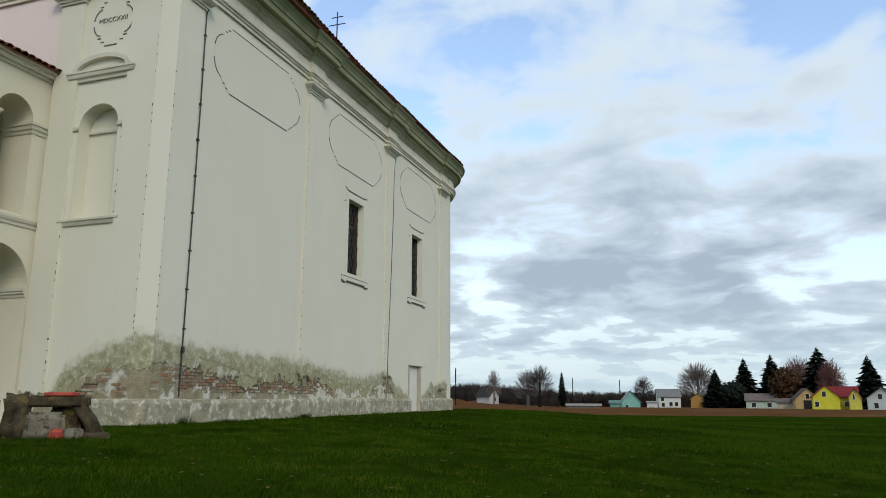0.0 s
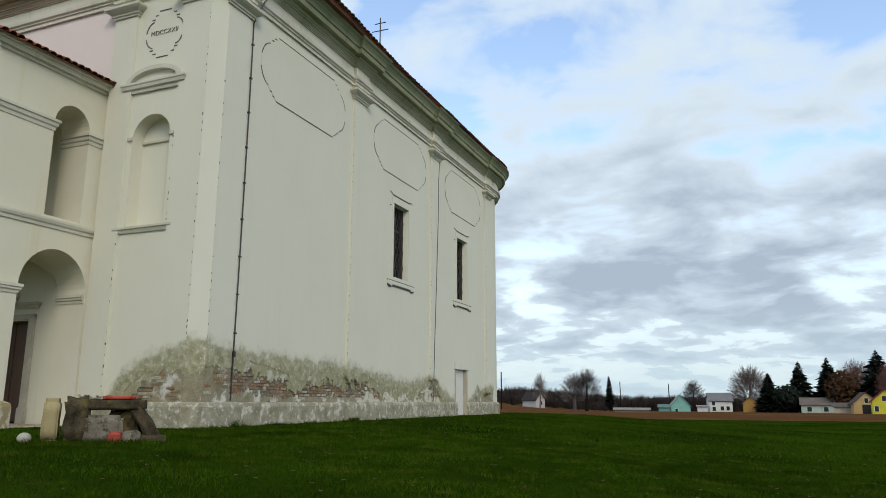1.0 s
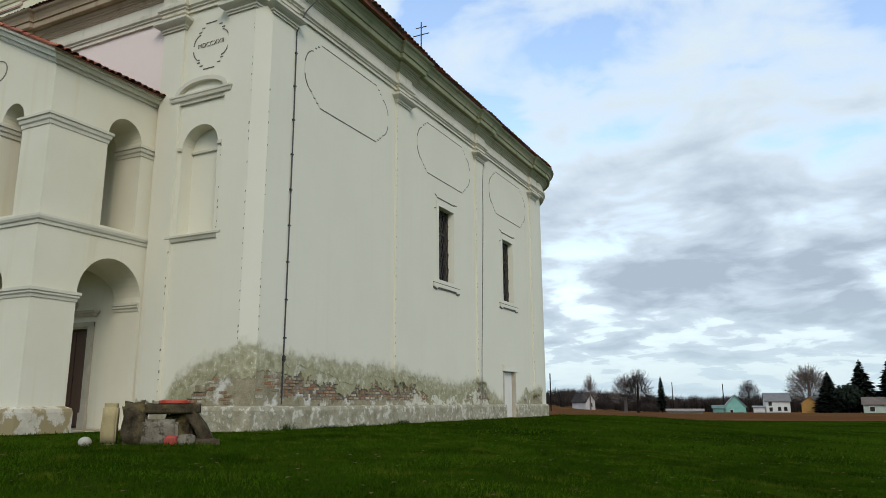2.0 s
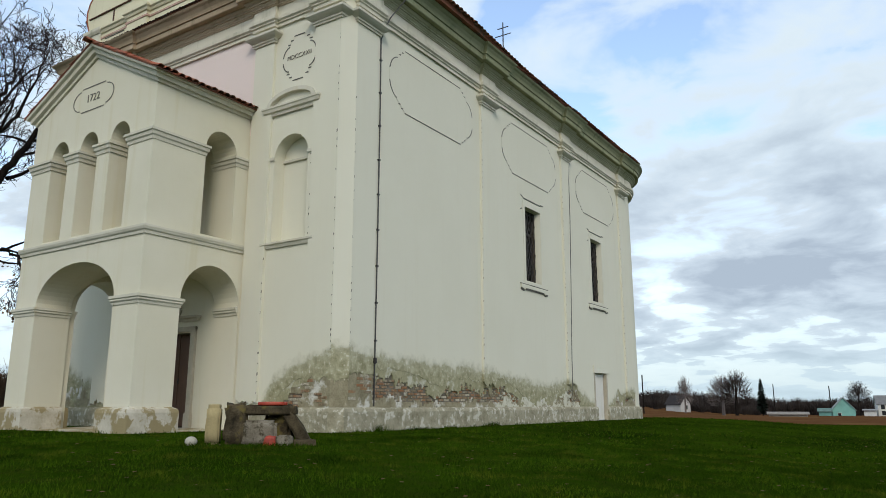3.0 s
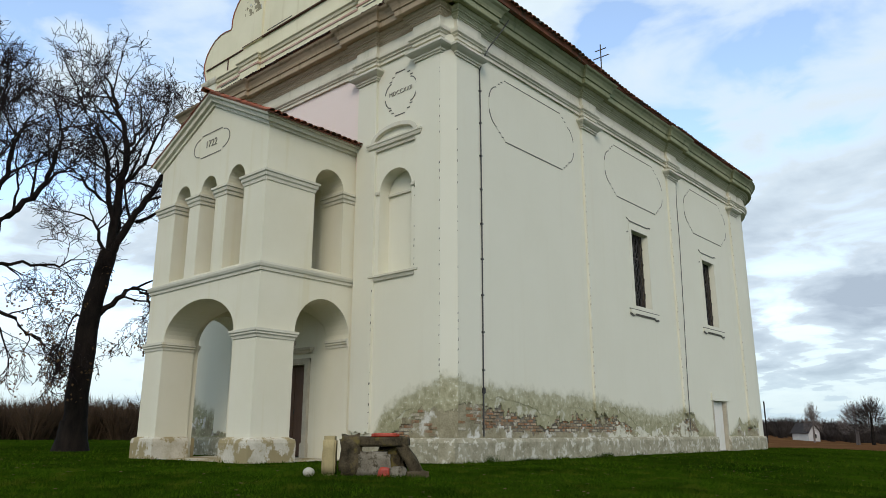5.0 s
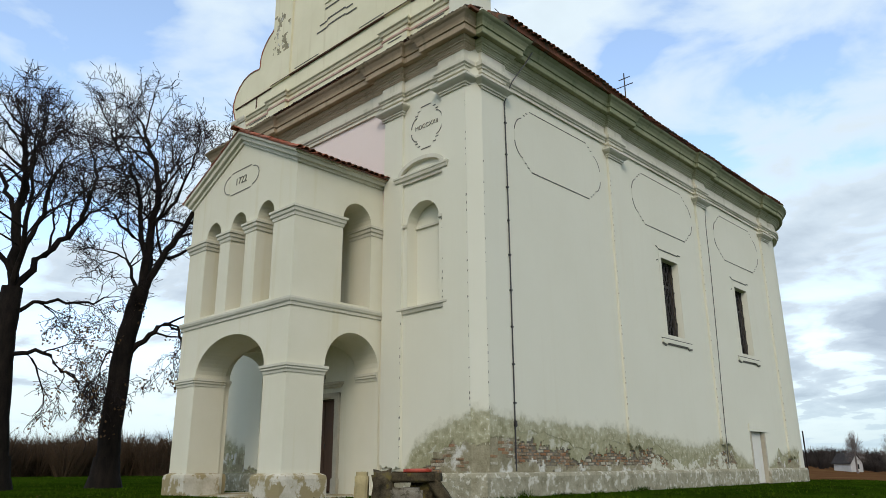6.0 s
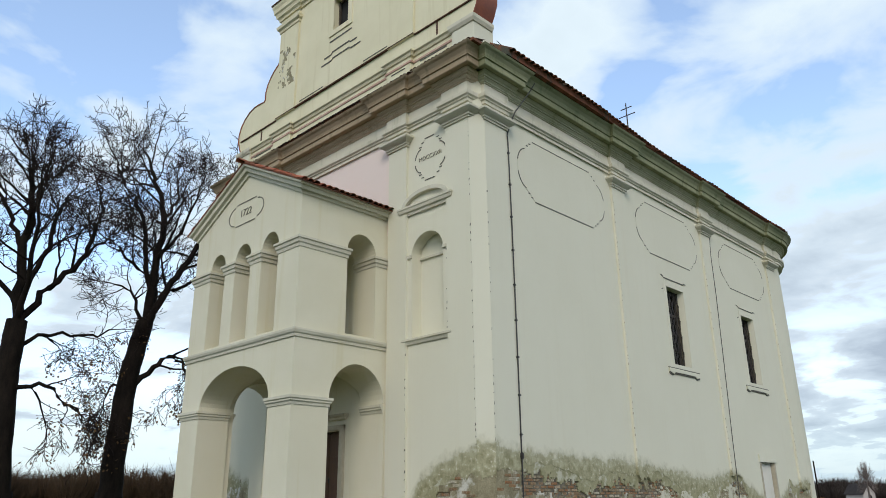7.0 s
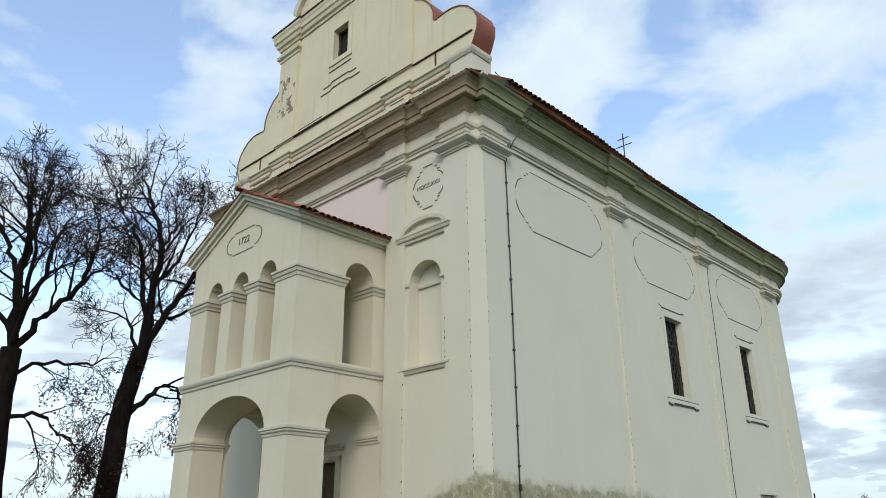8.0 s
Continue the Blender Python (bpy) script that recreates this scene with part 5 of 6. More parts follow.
# ---------------------------------------------------------------- bare trees
def bare_tree(at, az, girth, trunk, limbs, seed, label, leaf=0):
    """trunk and limbs: a few (sideways, up) knees in metres, across the direction az; the rest forks at random."""
    rnd = random.Random(seed)
    tree = empty("bare_tree", at, label, "tree")
    V, F = {"t": [], "l": [], "w": []}, {"t": [], "l": [], "w": []}
    tips = []
    side = Vector((math.cos(radians(az)), -math.sin(radians(az)), 0))
    deep = Vector((math.sin(radians(az)), math.cos(radians(az)), 0))

    def tube(key, pts, rad, sides):
        v0, vs, fs = len(V[key]), V[key], F[key]
        for i, q in enumerate(pts):
            d = (pts[min(i + 1, len(pts) - 1)] - pts[max(i - 1, 0)]).normalized()
            a = d.orthogonal().normalized()
            c = d.cross(a)
            for k in range(sides):
                g = math.tau * k / sides
                vs.append(q + (a * math.cos(g) + c * math.sin(g)) * rad[i])
        for i in range(len(pts) - 1):
            for k in range(sides):
                k2 = (k + 1) % sides
                fs.append([v0 + i * sides + k, v0 + i * sides + k2, v0 + (i + 1) * sides + k2, v0 + (i + 1) * sides + k])

    def curve(knees, depth, rough):
        """A smooth line through the knees with a little waver."""
        ks = [side * a + deep * (depth * i / max(1, len(knees) - 1)) + Vector((0, 0, z)) for i, (a, z) in enumerate(knees)]
        ks = [ks[0] * 2 - ks[1]] + ks + [ks[-1] * 2 - ks[-2]]
        pts = []
        for i in range(1, len(ks) - 2):
            for j in range(5):
                u = j / 5
                pts.append(0.5 * (2 * ks[i] + (ks[i + 1] - ks[i - 1]) * u + (2 * ks[i - 1] - 5 * ks[i] + 4 * ks[i + 1] - ks[i + 2]) * u * u + (3 * ks[i] - ks[i - 1] - 3 * ks[i + 1] + ks[i + 2]) * u ** 3))
        pts.append(ks[-2])
        return [q + Vector((rnd.gauss(0, rough), rnd.gauss(0, rough), rnd.gauss(0, rough))) * (1 if 0 < i < len(pts) - 1 else 0) for i, q in enumerate(pts)]

    def shoot(start, way, length, r, level, lift):
        n = (7, 6, 5, 4)[level]
        pts, rads, q, d = [start.copy()], [r], start.copy(), way.normalized()
        for i in range(n):
            d = (d + Vector((rnd.gauss(0, 1), rnd.gauss(0, 1), rnd.gauss(0, 0.8))) * (0.17, 0.24, 0.30, 0.34)[level] + Vector((0, 0, lift))).normalized()
            q = q + d * (length / n)
            pts.append(q.copy())
            rads.append(max(0.0105, r * (1 - 0.62 * (i + 1) / n)))
        tube("l" if level == 0 else "w", pts, rads, (6, 4, 3, 3)[level])
        if level == 3:
            tips.append(pts[-1])
            return
        branch(pts, rads, length, level + 1, lift, (3, 3, 2)[level], 0.22)

    def branch(pts, rads, length, level, lift, count, first):
        n = len(pts) - 1
        for k in range(count):
            u = first + (1 - first) * (k + rnd.random()) / count
            f = min(u * n, n - 1e-3)
            i = int(f)
            d = (pts[i + 1] - pts[i]).normalized()
            ax = d.orthogonal().normalized()
            ax.rotate(Matrix.Rotation(rnd.uniform(0, math.tau), 3, d))
            a = radians(rnd.uniform(28, 62))
            reach = (length * rnd.uniform(0.40, 0.62) * (1.15 - 0.55 * u), length * rnd.uniform(0.45, 0.70) * (1.1 - 0.4 * u))[level > 0]
            shoot(pts[i].lerp(pts[i + 1], f - i), d * math.cos(a) + ax * math.sin(a), min(max(reach, 0.30), 2.3), rads[i] * rnd.uniform(0.42, 0.62), level, lift)
        shoot(pts[-1], pts[-1] - pts[-2], min(max(length * 0.22, 0.4), 1.0), rads[-1], level, lift)

    stem = curve(trunk, 0.0, 0.02)
    tube("t", stem, [girth * (1 - 0.32 * i / (len(stem) - 1)) * (1 + 0.05 * wob(i * 1.3, seed)) for i in range(len(stem))], 14)
    tube("t", [stem[0] + Vector((0, 0, z)) for z in (-0.5, 0.0, 0.45, 1.1)], [girth * k for k in (1.7, 1.42, 1.15, 0.98)], 14)
    for knees, r, depth, lift in limbs:
        pts = curve(knees, depth, 0.05)
        n = len(pts) - 1
        length = sum((b - a).length for a, b in zip(pts, pts[1:]))
        rads = [r * girth * 0.70 * (1 - 0.72 * i / n) for i in range(n + 1)]
        tube("l", pts, rads, 9)
        branch(pts, rads, length, 0, lift, int(3 + length * 1.15), 0.25)
    mesh_ob("trunk", V["t"], F["t"], BARK, tree, smooth=True)
    mesh_ob("crown", V["l"], F["l"], BARK, tree, smooth=True)
    mesh_ob("twig_crown", V["w"], F["w"], TWIG, tree)
    if leaf:
        vs, fs = [], []
        low = [q for q in tips if q.z < 7.0]
        for q in rnd.sample(low, min(leaf, len(low))):
            for _ in range(3):
                o = q + Vector((rnd.gauss(0, 0.12), rnd.gauss(0, 0.12), rnd.gauss(-0.08, 0.1)))
                a = Vector((rnd.gauss(0, 1), rnd.gauss(0, 1), rnd.gauss(0, 1))).normalized() * 0.06
                c = a.orthogonal().normalized() * 0.045
                b0 = len(vs)
                vs += [o - a, o + c, o + a, o - c]
                fs.append([b0, b0 + 1, b0 + 2, b0 + 3])
        if vs:
            tagged(mesh_ob("dead_leaves", vs, fs, DEADLEAF, tree), kind="stuff")
    return tree


EYE_X, EYE_Y = 11.4, -12.95


def polar(az, r):
    """A place r metres from the camera's stand, az degrees clockwise from +y."""
    a = radians(az)
    x, y = EYE_X + r * math.sin(a), EYE_Y + r * math.cos(a)
    return x, y, ground_z(x, y)


RIGHT_LIMBS = [([(0.6, 7.4), (0.7, 9.6), (0.8, 12.2), (0.3, 13.8), (0.0, 14.8)], 0.58, 0.4, 0.05),
               ([(0.8, 11.9), (1.3, 13.4), (1.2, 14.6)], 0.24, 1.2, 0.05),
               ([(0.7, 7.5), (1.3, 8.9), (2.1, 10.6), (2.9, 12.3), (3.3, 13.5)], 0.50, -0.8, 0.05),
               ([(0.6, 8.2), (0.4, 10.2), (-0.1, 12.1), (-0.9, 13.2), (-1.3, 14.0)], 0.36, -1.2, 0.05),
               ([(0.5, 7.4), (-0.1, 8.9), (-1.1, 9.3)], 0.24, 0.8, 0.02),
               ([(0.6, 9.4), (-0.7, 10.7), (-1.7, 11.8)], 0.24, 1.4, 0.04),
               ([(0.5, 5.1), (1.5, 6.1), (2.1, 6.0), (2.6, 4.8)], 0.36, -0.3, -0.10),
               ([(0.3, 5.3), (-0.3, 4.9), (-0.6, 3.8)], 0.16, 0.3, -0.12),
               ([(1.5, 9.0), (2.6, 9.9), (3.3, 11.3)], 0.24, 0.9, 0.03),
               ([(0.6, 7.6), (0.9, 9.5), (0.6, 12.5)], 0.34, 3.0, 0.05),
               ([(0.8, 10.4), (1.7, 11.8), (2.2, 13.8)], 0.26, -0.6, 0.05),
               ([(2.1, 10.5), (3.2, 11.3), (4.0, 12.6)], 0.22, 0.4, 0.05)]
LEFT_LIMBS = [([(0.4, 6.6), (0.2, 8.9), (0.2, 11.0), (0.1, 12.3), (-0.1, 13.2)], 0.58, 0.3, 0.05),
              ([(0.2, 9.5), (-0.5, 11.0), (-1.1, 12.0), (-1.5, 12.7)], 0.28, 0.9, 0.05),
              ([(0.4, 6.7), (1.2, 8.2), (2.2, 9.6), (2.5, 11.0), (2.4, 12.0)], 0.40, -0.6, 0.05),
              ([(0.4, 7.7), (0.9, 9.8), (1.2, 11.5), (1.5, 12.5)], 0.32, 1.0, 0.05),
              ([(0.4, 5.8), (1.3, 6.5), (2.7, 6.6), (3.6, 7.0)], 0.24, 0.5, -0.03),
              ([(0.4, 4.3), (1.4, 4.7), (2.5, 4.0), (3.1, 3.3)], 0.26, -0.4, -0.10),
              ([(0.2, 10.8), (0.5, 12.2), (0.6, 13.2)], 0.22, -1.0, 0.05),
              ([(0.4, 5.3), (-0.6, 6.6), (-1.6, 9.1), (-2.2, 11.4)], 0.42, -0.7, 0.04),
              ([(0.3, 7.4), (-1.0, 9.2), (-1.7, 11.1)], 0.30, 1.2, 0.05),
              ([(2.1, 9.4), (3.0, 10.6), (3.5, 11.3)], 0.16, 0.6, 0.04),
              ([(0.4, 6.6), (0.5, 9.0), (0.3, 11.5)], 0.34, -2.6, 0.05)]
bare_tree(polar(-68.1, 31.0), -68.1, 0.47, [(0.1, 0.0), (0.1, 1.4), (0.25, 5.2), (0.6, 7.6)], RIGHT_LIMBS, 11, "tall leafless tree with dark spreading branches, leaning beside the porch", 170)
bare_tree(polar(-76.0, 29.5), -76.0, 0.50, [(0.7, 0.0), (0.65, 1.3), (0.4, 4.2), (0.4, 6.9)], LEFT_LIMBS, 31, "tall leafless tree with drooping lower limbs, standing in grass", 110)


# ---------------------------------------------------------------- distance
def scrub(name, spots, mat, label, seed, tall=(2.0, 4.5), blades=80, width=0.05):
    """Bare bushes and far woods: many thin upright branches."""
    rnd = random.Random(seed)
    vs, fs = [], []
    for x, y, z, h in spots:
        for _ in range(blades):
            a, rr = rnd.uniform(0, math.tau), rnd.uniform(0, 0.25) * h
            p0 = Vector((x + math.cos(a) * rr * 0.5, y + math.sin(a) * rr * 0.5, z + rnd.uniform(-0.2, 0.35) * h))
            l = h * rnd.uniform(0.4, 1.0) * (1 - 0.3 * rr / h)
            d = Vector((math.cos(a) * rnd.uniform(0.05, 0.8), math.sin(a) * rnd.uniform(0.05, 0.8), 1)).normalized()
            p1 = p0 + d * l
            p1.z = min(p1.z, z + h * rnd.uniform(0.85, 1.05))
            s = d.cross(Vector((rnd.gauss(0, 1), rnd.gauss(0, 1), 0.1))).normalized() * width * h * rnd.uniform(0.5, 1.4)
            b0 = len(vs)
            vs += [p0 - s, p0 + s, p1]
            fs.append([b0, b0 + 1, b0 + 2])
            if rnd.random() < 0.6:
                m = p0.lerp(p1, rnd.uniform(0.4, 0.8))
                e = m + Vector((rnd.gauss(0, 1), rnd.gauss(0, 1), 1.0)).normalized() * l * 0.35
                b0 = len(vs)
                vs += [m - s * 0.6, m + s * 0.6, e]
                fs.append([b0, b0 + 1, b0 + 2])
    return tagged(mesh_ob(name, vs, fs, mat), label, "woods", kind="stuff")


rnd = random.Random(5)
spots = []
for az in np.arange(-24, 24, 0.16):
    for k in range(2):
        r = rnd.uniform(255, 300)
        spots.append((*polar(az + rnd.uniform(-0.1, 0.1), r), rnd.uniform(4.0, 6.2)))
scrub("far_woods", spots, FARTWIG, "dark leafless far woods along the horizon", 1, blades=110, width=0.03)
spots = []
for az in np.arange(-21, -9.5, 0.2):
    r = rnd.uniform(210, 235)
    spots.append((*polar(az + rnd.uniform(-0.1, 0.1), r), rnd.uniform(2.4, 4.4) * (1.0 if az < -12 else 0.75)))
scrub("hedge", spots, FARTWIG, "dark leafless hedge beyond the field", 2, blades=170, width=0.014)
spots = []
for az in np.arange(-96, -50, 0.18):
    for k in range(2):
        r = rnd.uniform(58, 74)
        spots.append((*polar(az + rnd.uniform(-0.1, 0.1), r), rnd.uniform(2.0, 3.4)))
scrub("hedge", spots, HEDGETWIG, "dense brown leafless hedge behind the church", 3, blades=150, width=0.013)
spots = []
for az in np.arange(-98, -50, 0.5):
    r = rnd.uniform(190, 230)
    spots.append((*polar(az, r), rnd.uniform(5, 9)))
scrub("far_woods", spots, FARTWIG, "leafless far woods behind the hedge", 4)


def crown_tree(name, az, r, h, w, mat, label, seed, blades=520):
    """A far leafless tree: a trunk and a fan of forking fine branches."""
    rnd = random.Random(seed)
    tr = empty(name, polar(az, r), label, "tree")
    part("trunk", tube_bm([(0, 0, -0.3), (0.05, 0, h * 0.25), (0.1, 0.05, h * 0.62)], [w * 0.05, w * 0.04, w * 0.015], 7), BARK if mat is not PALETWIG else mat, tr)
    vs, fs = [], []
    for _ in range(int(blades * 2.4)):
        a, e = rnd.uniform(0, math.tau), rnd.uniform(-0.25, 1.45)
        p0 = Vector((0, 0, h * rnd.uniform(0.15, 0.6)))
        tip = Vector((math.cos(a) * math.cos(e) * w * 0.5, math.sin(a) * math.cos(e) * w * 0.5, h * 0.42 + math.sin(e) * h * 0.56)) * rnd.uniform(0.75, 1.03)
        p0 = p0.lerp(tip, rnd.uniform(0.35, 0.85))
        s = (tip - p0).cross(Vector((rnd.gauss(0, 1), rnd.gauss(0, 1), rnd.gauss(0, 1)))).normalized() * 0.0033 * h * rnd.uniform(0.5, 1.3)
        knee = p0.lerp(tip, 0.55) + Vector((rnd.gauss(0, 1), rnd.gauss(0, 1), rnd.gauss(0.4, 1))) * 0.022 * h
        b0 = len(vs)
        vs += [p0 - s, p0 + s, knee + s * 0.7, knee - s * 0.7, tip]
        fs += [[b0, b0 + 1, b0 + 2, b0 + 3], [b0 + 3, b0 + 2, b0 + 4]]
    mesh_ob("crown", vs, fs, mat, tr)
    return tr


def conifer(az, r, h, w, seed, mat=NEEDLE, slim=False):
    rnd = random.Random(seed)
    tr = empty("conifer", polar(az, r), "dark green conifer with drooping ragged branches", "tree")
    part("trunk", tube_bm([(0, 0, -0.3), (0, 0, h * 0.95)], [w * 0.05, 0.03], 6), BARK, tr)
    vs, fs = [], []
    n = 1300
    for i in range(n):
        t = (i + rnd.random()) / n
        rad = w * 0.5 * ((1 - t) ** 0.8 if not slim else min(1, 4 * t + 0.3) * (1 - t) ** 0.6) * rnd.uniform(0.45, 1.12)
        a = rnd.uniform(0, math.tau)
        z = h * (0.06 + 0.94 * t)
        p0 = Vector((math.cos(a) * rad * 0.1, math.sin(a) * rad * 0.1, z))
        p1 = Vector((math.cos(a) * rad, math.sin(a) * rad, z - rad * rnd.uniform(-0.1, 0.45)))
        s = Vector((-math.sin(a), math.cos(a), rnd.uniform(-0.6, 0.6))) * (0.14 * rad + 0.08)
        b0 = len(vs)
        vs += [p0, p0.lerp(p1, 0.6) + s, p1, p0.lerp(p1, 0.6) - s]
        fs.append([b0, b0 + 1, b0 + 2, b0 + 3])
    mesh_ob("crown", vs, fs, mat, tr)
    return tr


def shrub_tree(az, r, h, w, mat, label, seed):
    rnd = random.Random(seed)
    tr = empty("brown_tree", polar(az, r), label, "tree")
    part("trunk", tube_bm([(0, 0, -0.3), (0, 0, h * 0.5)], [w * 0.06, 0.05], 6), BARK, tr)
    vs, fs = [], []
    for _ in range(900):
        q = Vector((rnd.gauss(0, 1), rnd.gauss(0, 1), rnd.gauss(0, 1))).normalized() * rnd.random() ** 0.4
        c = Vector((q.x * w / 2, q.y * w / 2, h * 0.55 + q.z * h * 0.45))
        a = Vector((rnd.gauss(0, 1), rnd.gauss(0, 1), rnd.gauss(0, 1))).normalized() * w * 0.06
        d = a.orthogonal() * 0.7
        b0 = len(vs)
        vs += [c - a, c + d, c + a, c - d]
        fs.append([b0, b0 + 1, b0 + 2, b0 + 3])
    mesh_ob("crown", vs, fs, mat, tr)


def house(az, r, w, d, eave, ridge, wall_rgb, roof_rgb, label, turn=0.0, gable_front=True, wins=((0.3, 0.5),), door=False):
    """A small far house: walls, gabled roof with overhang, windows and a door."""
    w, d, eave, ridge = w * 0.84, d * 0.84, eave * 0.86, ridge * 0.86
    wins = [(fu, fv * 0.86) for fu, fv in wins]
    x, y, z = polar(az, r)
    h = empty("house", (x, y, z - 0.15), label, "house")
    h.rotation_euler = (0, 0, radians(-az + turn))
    wm = rough_mat("house_wall", wall_rgb, tuple(c * 0.8 for c in wall_rgb), 0.8, 0.9, 0.2)
    rm = rough_mat("house_roof", roof_rgb, tuple(c * 0.65 for c in roof_rgb), 1.2, 0.9, 0.5)
    # gable end towards the viewer (-y) or the long side
    gw, gd = (w, d) if gable_front else (d, w)
    def tf(u, v, k):
        return (u, -gd / 2 + k, v) if gable_front else (-gd / 2 + k, -u, v)
    loop = [(-gw / 2, -0.5), (gw / 2, -0.5), (gw / 2, eave), (0, ridge), (-gw / 2, eave)]
    plate("wall", loop, [], gd, tf, wm, h)
    verts, faces = [], []
    o = 0.35
    sl = (ridge - eave) / (gw / 2)
    for s in (-1, 1):
        b0 = len(verts)
        for u, v in ((0, ridge + 0.03), (s * (gw / 2 + o), eave - o * sl + 0.03)):
            for k in (-o, gd + o):
                for t2 in (0, 0.14):
                    verts.append(tf(u, v + t2, k))
        faces += [[b0 + i for i in f] for f in ([0, 1, 3, 2], [4, 6, 7, 5], [0, 4, 5, 1], [2, 3, 7, 6], [1, 5, 7, 3], [0, 2, 6, 4])]
    mesh_ob("roof", verts, faces, rm, h)
    for fu, fv in wins:
        wo = new("window")
        wo.parent = h
        cx, czz, ww, hh = (fu - 0.5) * w, fv, w * 0.07, 0.55
        yy = -d / 2
        part("window_frame", box_bm(cx - ww - 0.08, cx + ww + 0.08, yy - 0.05, yy + 0.05, czz - hh - 0.08, czz + hh + 0.08), DOORW, wo)
        part("pane", box_bm(cx - ww, cx + ww, yy - 0.07, yy - 0.045, czz - hh, czz + hh), GLASS, wo)
    if door:
        part("door", box_bm(-0.9, 0.9, -d / 2 - 0.06, -d / 2 + 0.02, -0.3, 2.2), DARK, h)
    return h


house(-15.7, 205, 4.6, 5.6, 2.6, 4.9, (0.50, 0.48, 0.46), (0.045, 0.04, 0.04), "small white house with a dark steep roof", 50, True, ((0.62, 1.5),))
house(-5.0, 225, 6.4, 8, 2.2, 5.6, (0.22, 0.46, 0.40), (0.30, 0.34, 0.32), "teal green barn with a grey gabled roof", 4)
house(-6.1, 222, 3.4, 4, 1.6, 2.4, (0.16, 0.34, 0.30), (0.14, 0.22, 0.20), "low dark teal shed", 0, False, ())
house(-2.25, 228, 7.4, 7, 3.9, 6.3, (0.66, 0.67, 0.64), (0.20, 0.20, 0.20), "white two-storey house with a grey roof", 8, False, ((0.2, 1.2), (0.55, 1.4), (0.8, 1.4), (0.18, 3.0)))
house(-3.4, 224, 3.4, 4, 1.9, 2.2, (0.62, 0.62, 0.60), (0.3, 0.3, 0.3), "low white shed with a flat roof", 0, False, ())
house(0.1, 214, 4.8, 7, 3.0, 4.9, (0.52, 0.28, 0.08), (0.16, 0.13, 0.11), "orange shed with a dark gabled roof", -18, True, ())
house(1.3, 216, 4.4, 4, 2.2, 3.9, (0.20, 0.17, 0.14), (0.07, 0.065, 0.06), "dark wooden lean-to with a sloping roof", 0, False, ())
house(4.1, 205, 8.6, 6, 2.6, 4.4, (0.44, 0.50, 0.42), (0.17, 0.14, 0.12), "pale green low house with a brown roof", 0, False, ((0.25, 1.3), (0.75, 1.3)))
house(6.9, 192, 6.2, 7, 2.9, 5.6, (0.52, 0.36, 0.16), (0.10, 0.075, 0.065), "tan gabled house with a dark roof", 10, True, ((0.5, 3.6),), True)
house(5.6, 194, 4.0, 4, 2.0, 2.9, (0.46, 0.40, 0.30), (0.13, 0.11, 0.10), "low beige annexe with a dark roof", 0, False, ())
house(9.25, 188, 6.6, 7, 3.4, 5.9, (0.62, 0.56, 0.05), (0.20, 0.03, 0.035), "bright yellow house with a red roof", 0, False, ((0.6, 1.6),))
house(8.15, 181.5, 6.2, 5, 3.3, 6.0, (0.62, 0.56, 0.05), (0.20, 0.03, 0.035), "bright yellow gabled house front with a small loft window", 4, True, ((0.15, 1.5), (0.44, 4.0)))
house(9.95, 182.2, 2.8, 3.6, 3.3, 5.3, (0.62, 0.56, 0.10), (0.20, 0.03, 0.035), "narrow yellow gabled annexe with a red roof", 0, True, ((0.4, 3.3),))
house(11.5, 184, 6.5, 7, 3.0, 5.4, (0.52, 0.55, 0.54), (0.26, 0.24, 0.22), "pale grey house with a tiled roof", 0, True, ((0.3, 1.3), (0.45, 3.4)))
house(-8.4, 175, 9.0, 2.5, 0.8, 1.2, (0.27, 0.24, 0.20), (0.28, 0.25, 0.22), "long low pale shed beyond the field", 0, False, ())

for k, (az, r, h, w) in enumerate(((-10.0, 200, 9.2, 3.4),)):
    conifer(az, r, h, w, 40 + k, slim=True)
for k, (az, r, h, w) in enumerate(((1.1, 210, 11.0, 8.0), (3.1, 212, 14.2, 9.5), (4.9, 212, 15.2, 10.5), (7.9, 206, 16.4, 13.5), (10.9, 200, 13.6, 9.5))):
    conifer(az, r, h * 0.93, w * 1.15, 50 + k)
crown_tree("far_bare_tree", -0.1, 232, 14, 14, PALETWIG, "pale leafless round-crowned tree", 61, 900)
crown_tree("far_bare_tree", -12.6, 190, 10, 9, PALETWIG, "pale leafless tree beyond the field", 62)
crown_tree("far_bare_tree", -11.7, 185, 11, 9, FARTWIG, "grey leafless tree beyond the field", 63)
crown_tree("far_bare_tree", -15.2, 190, 9.5, 5, PALETWIG, "thin pale leafless tree", 64, 300)
crown_tree("far_bare_tree", -4.0, 262, 11, 9, FARTWIG, "leafless tree behind the barn", 65)
crown_tree("far_bare_tree", 6.6, 225, 14.5, 12, REDTWIG, "reddish leafless tree behind the houses", 66, 800)
crown_tree("far_bare_tree", 8.6, 200, 12.5, 8, REDTWIG, "brown leafless tree behind the yellow house", 67, 600)
shrub_tree(5.7, 205, 10.5, 8.0, RUSTLEAF, "rusty brown leafy tree beside the houses", 71)
shrub_tree(2.2, 208, 7.0, 7.0, NEEDLE, "dark evergreen bush between the houses", 72)
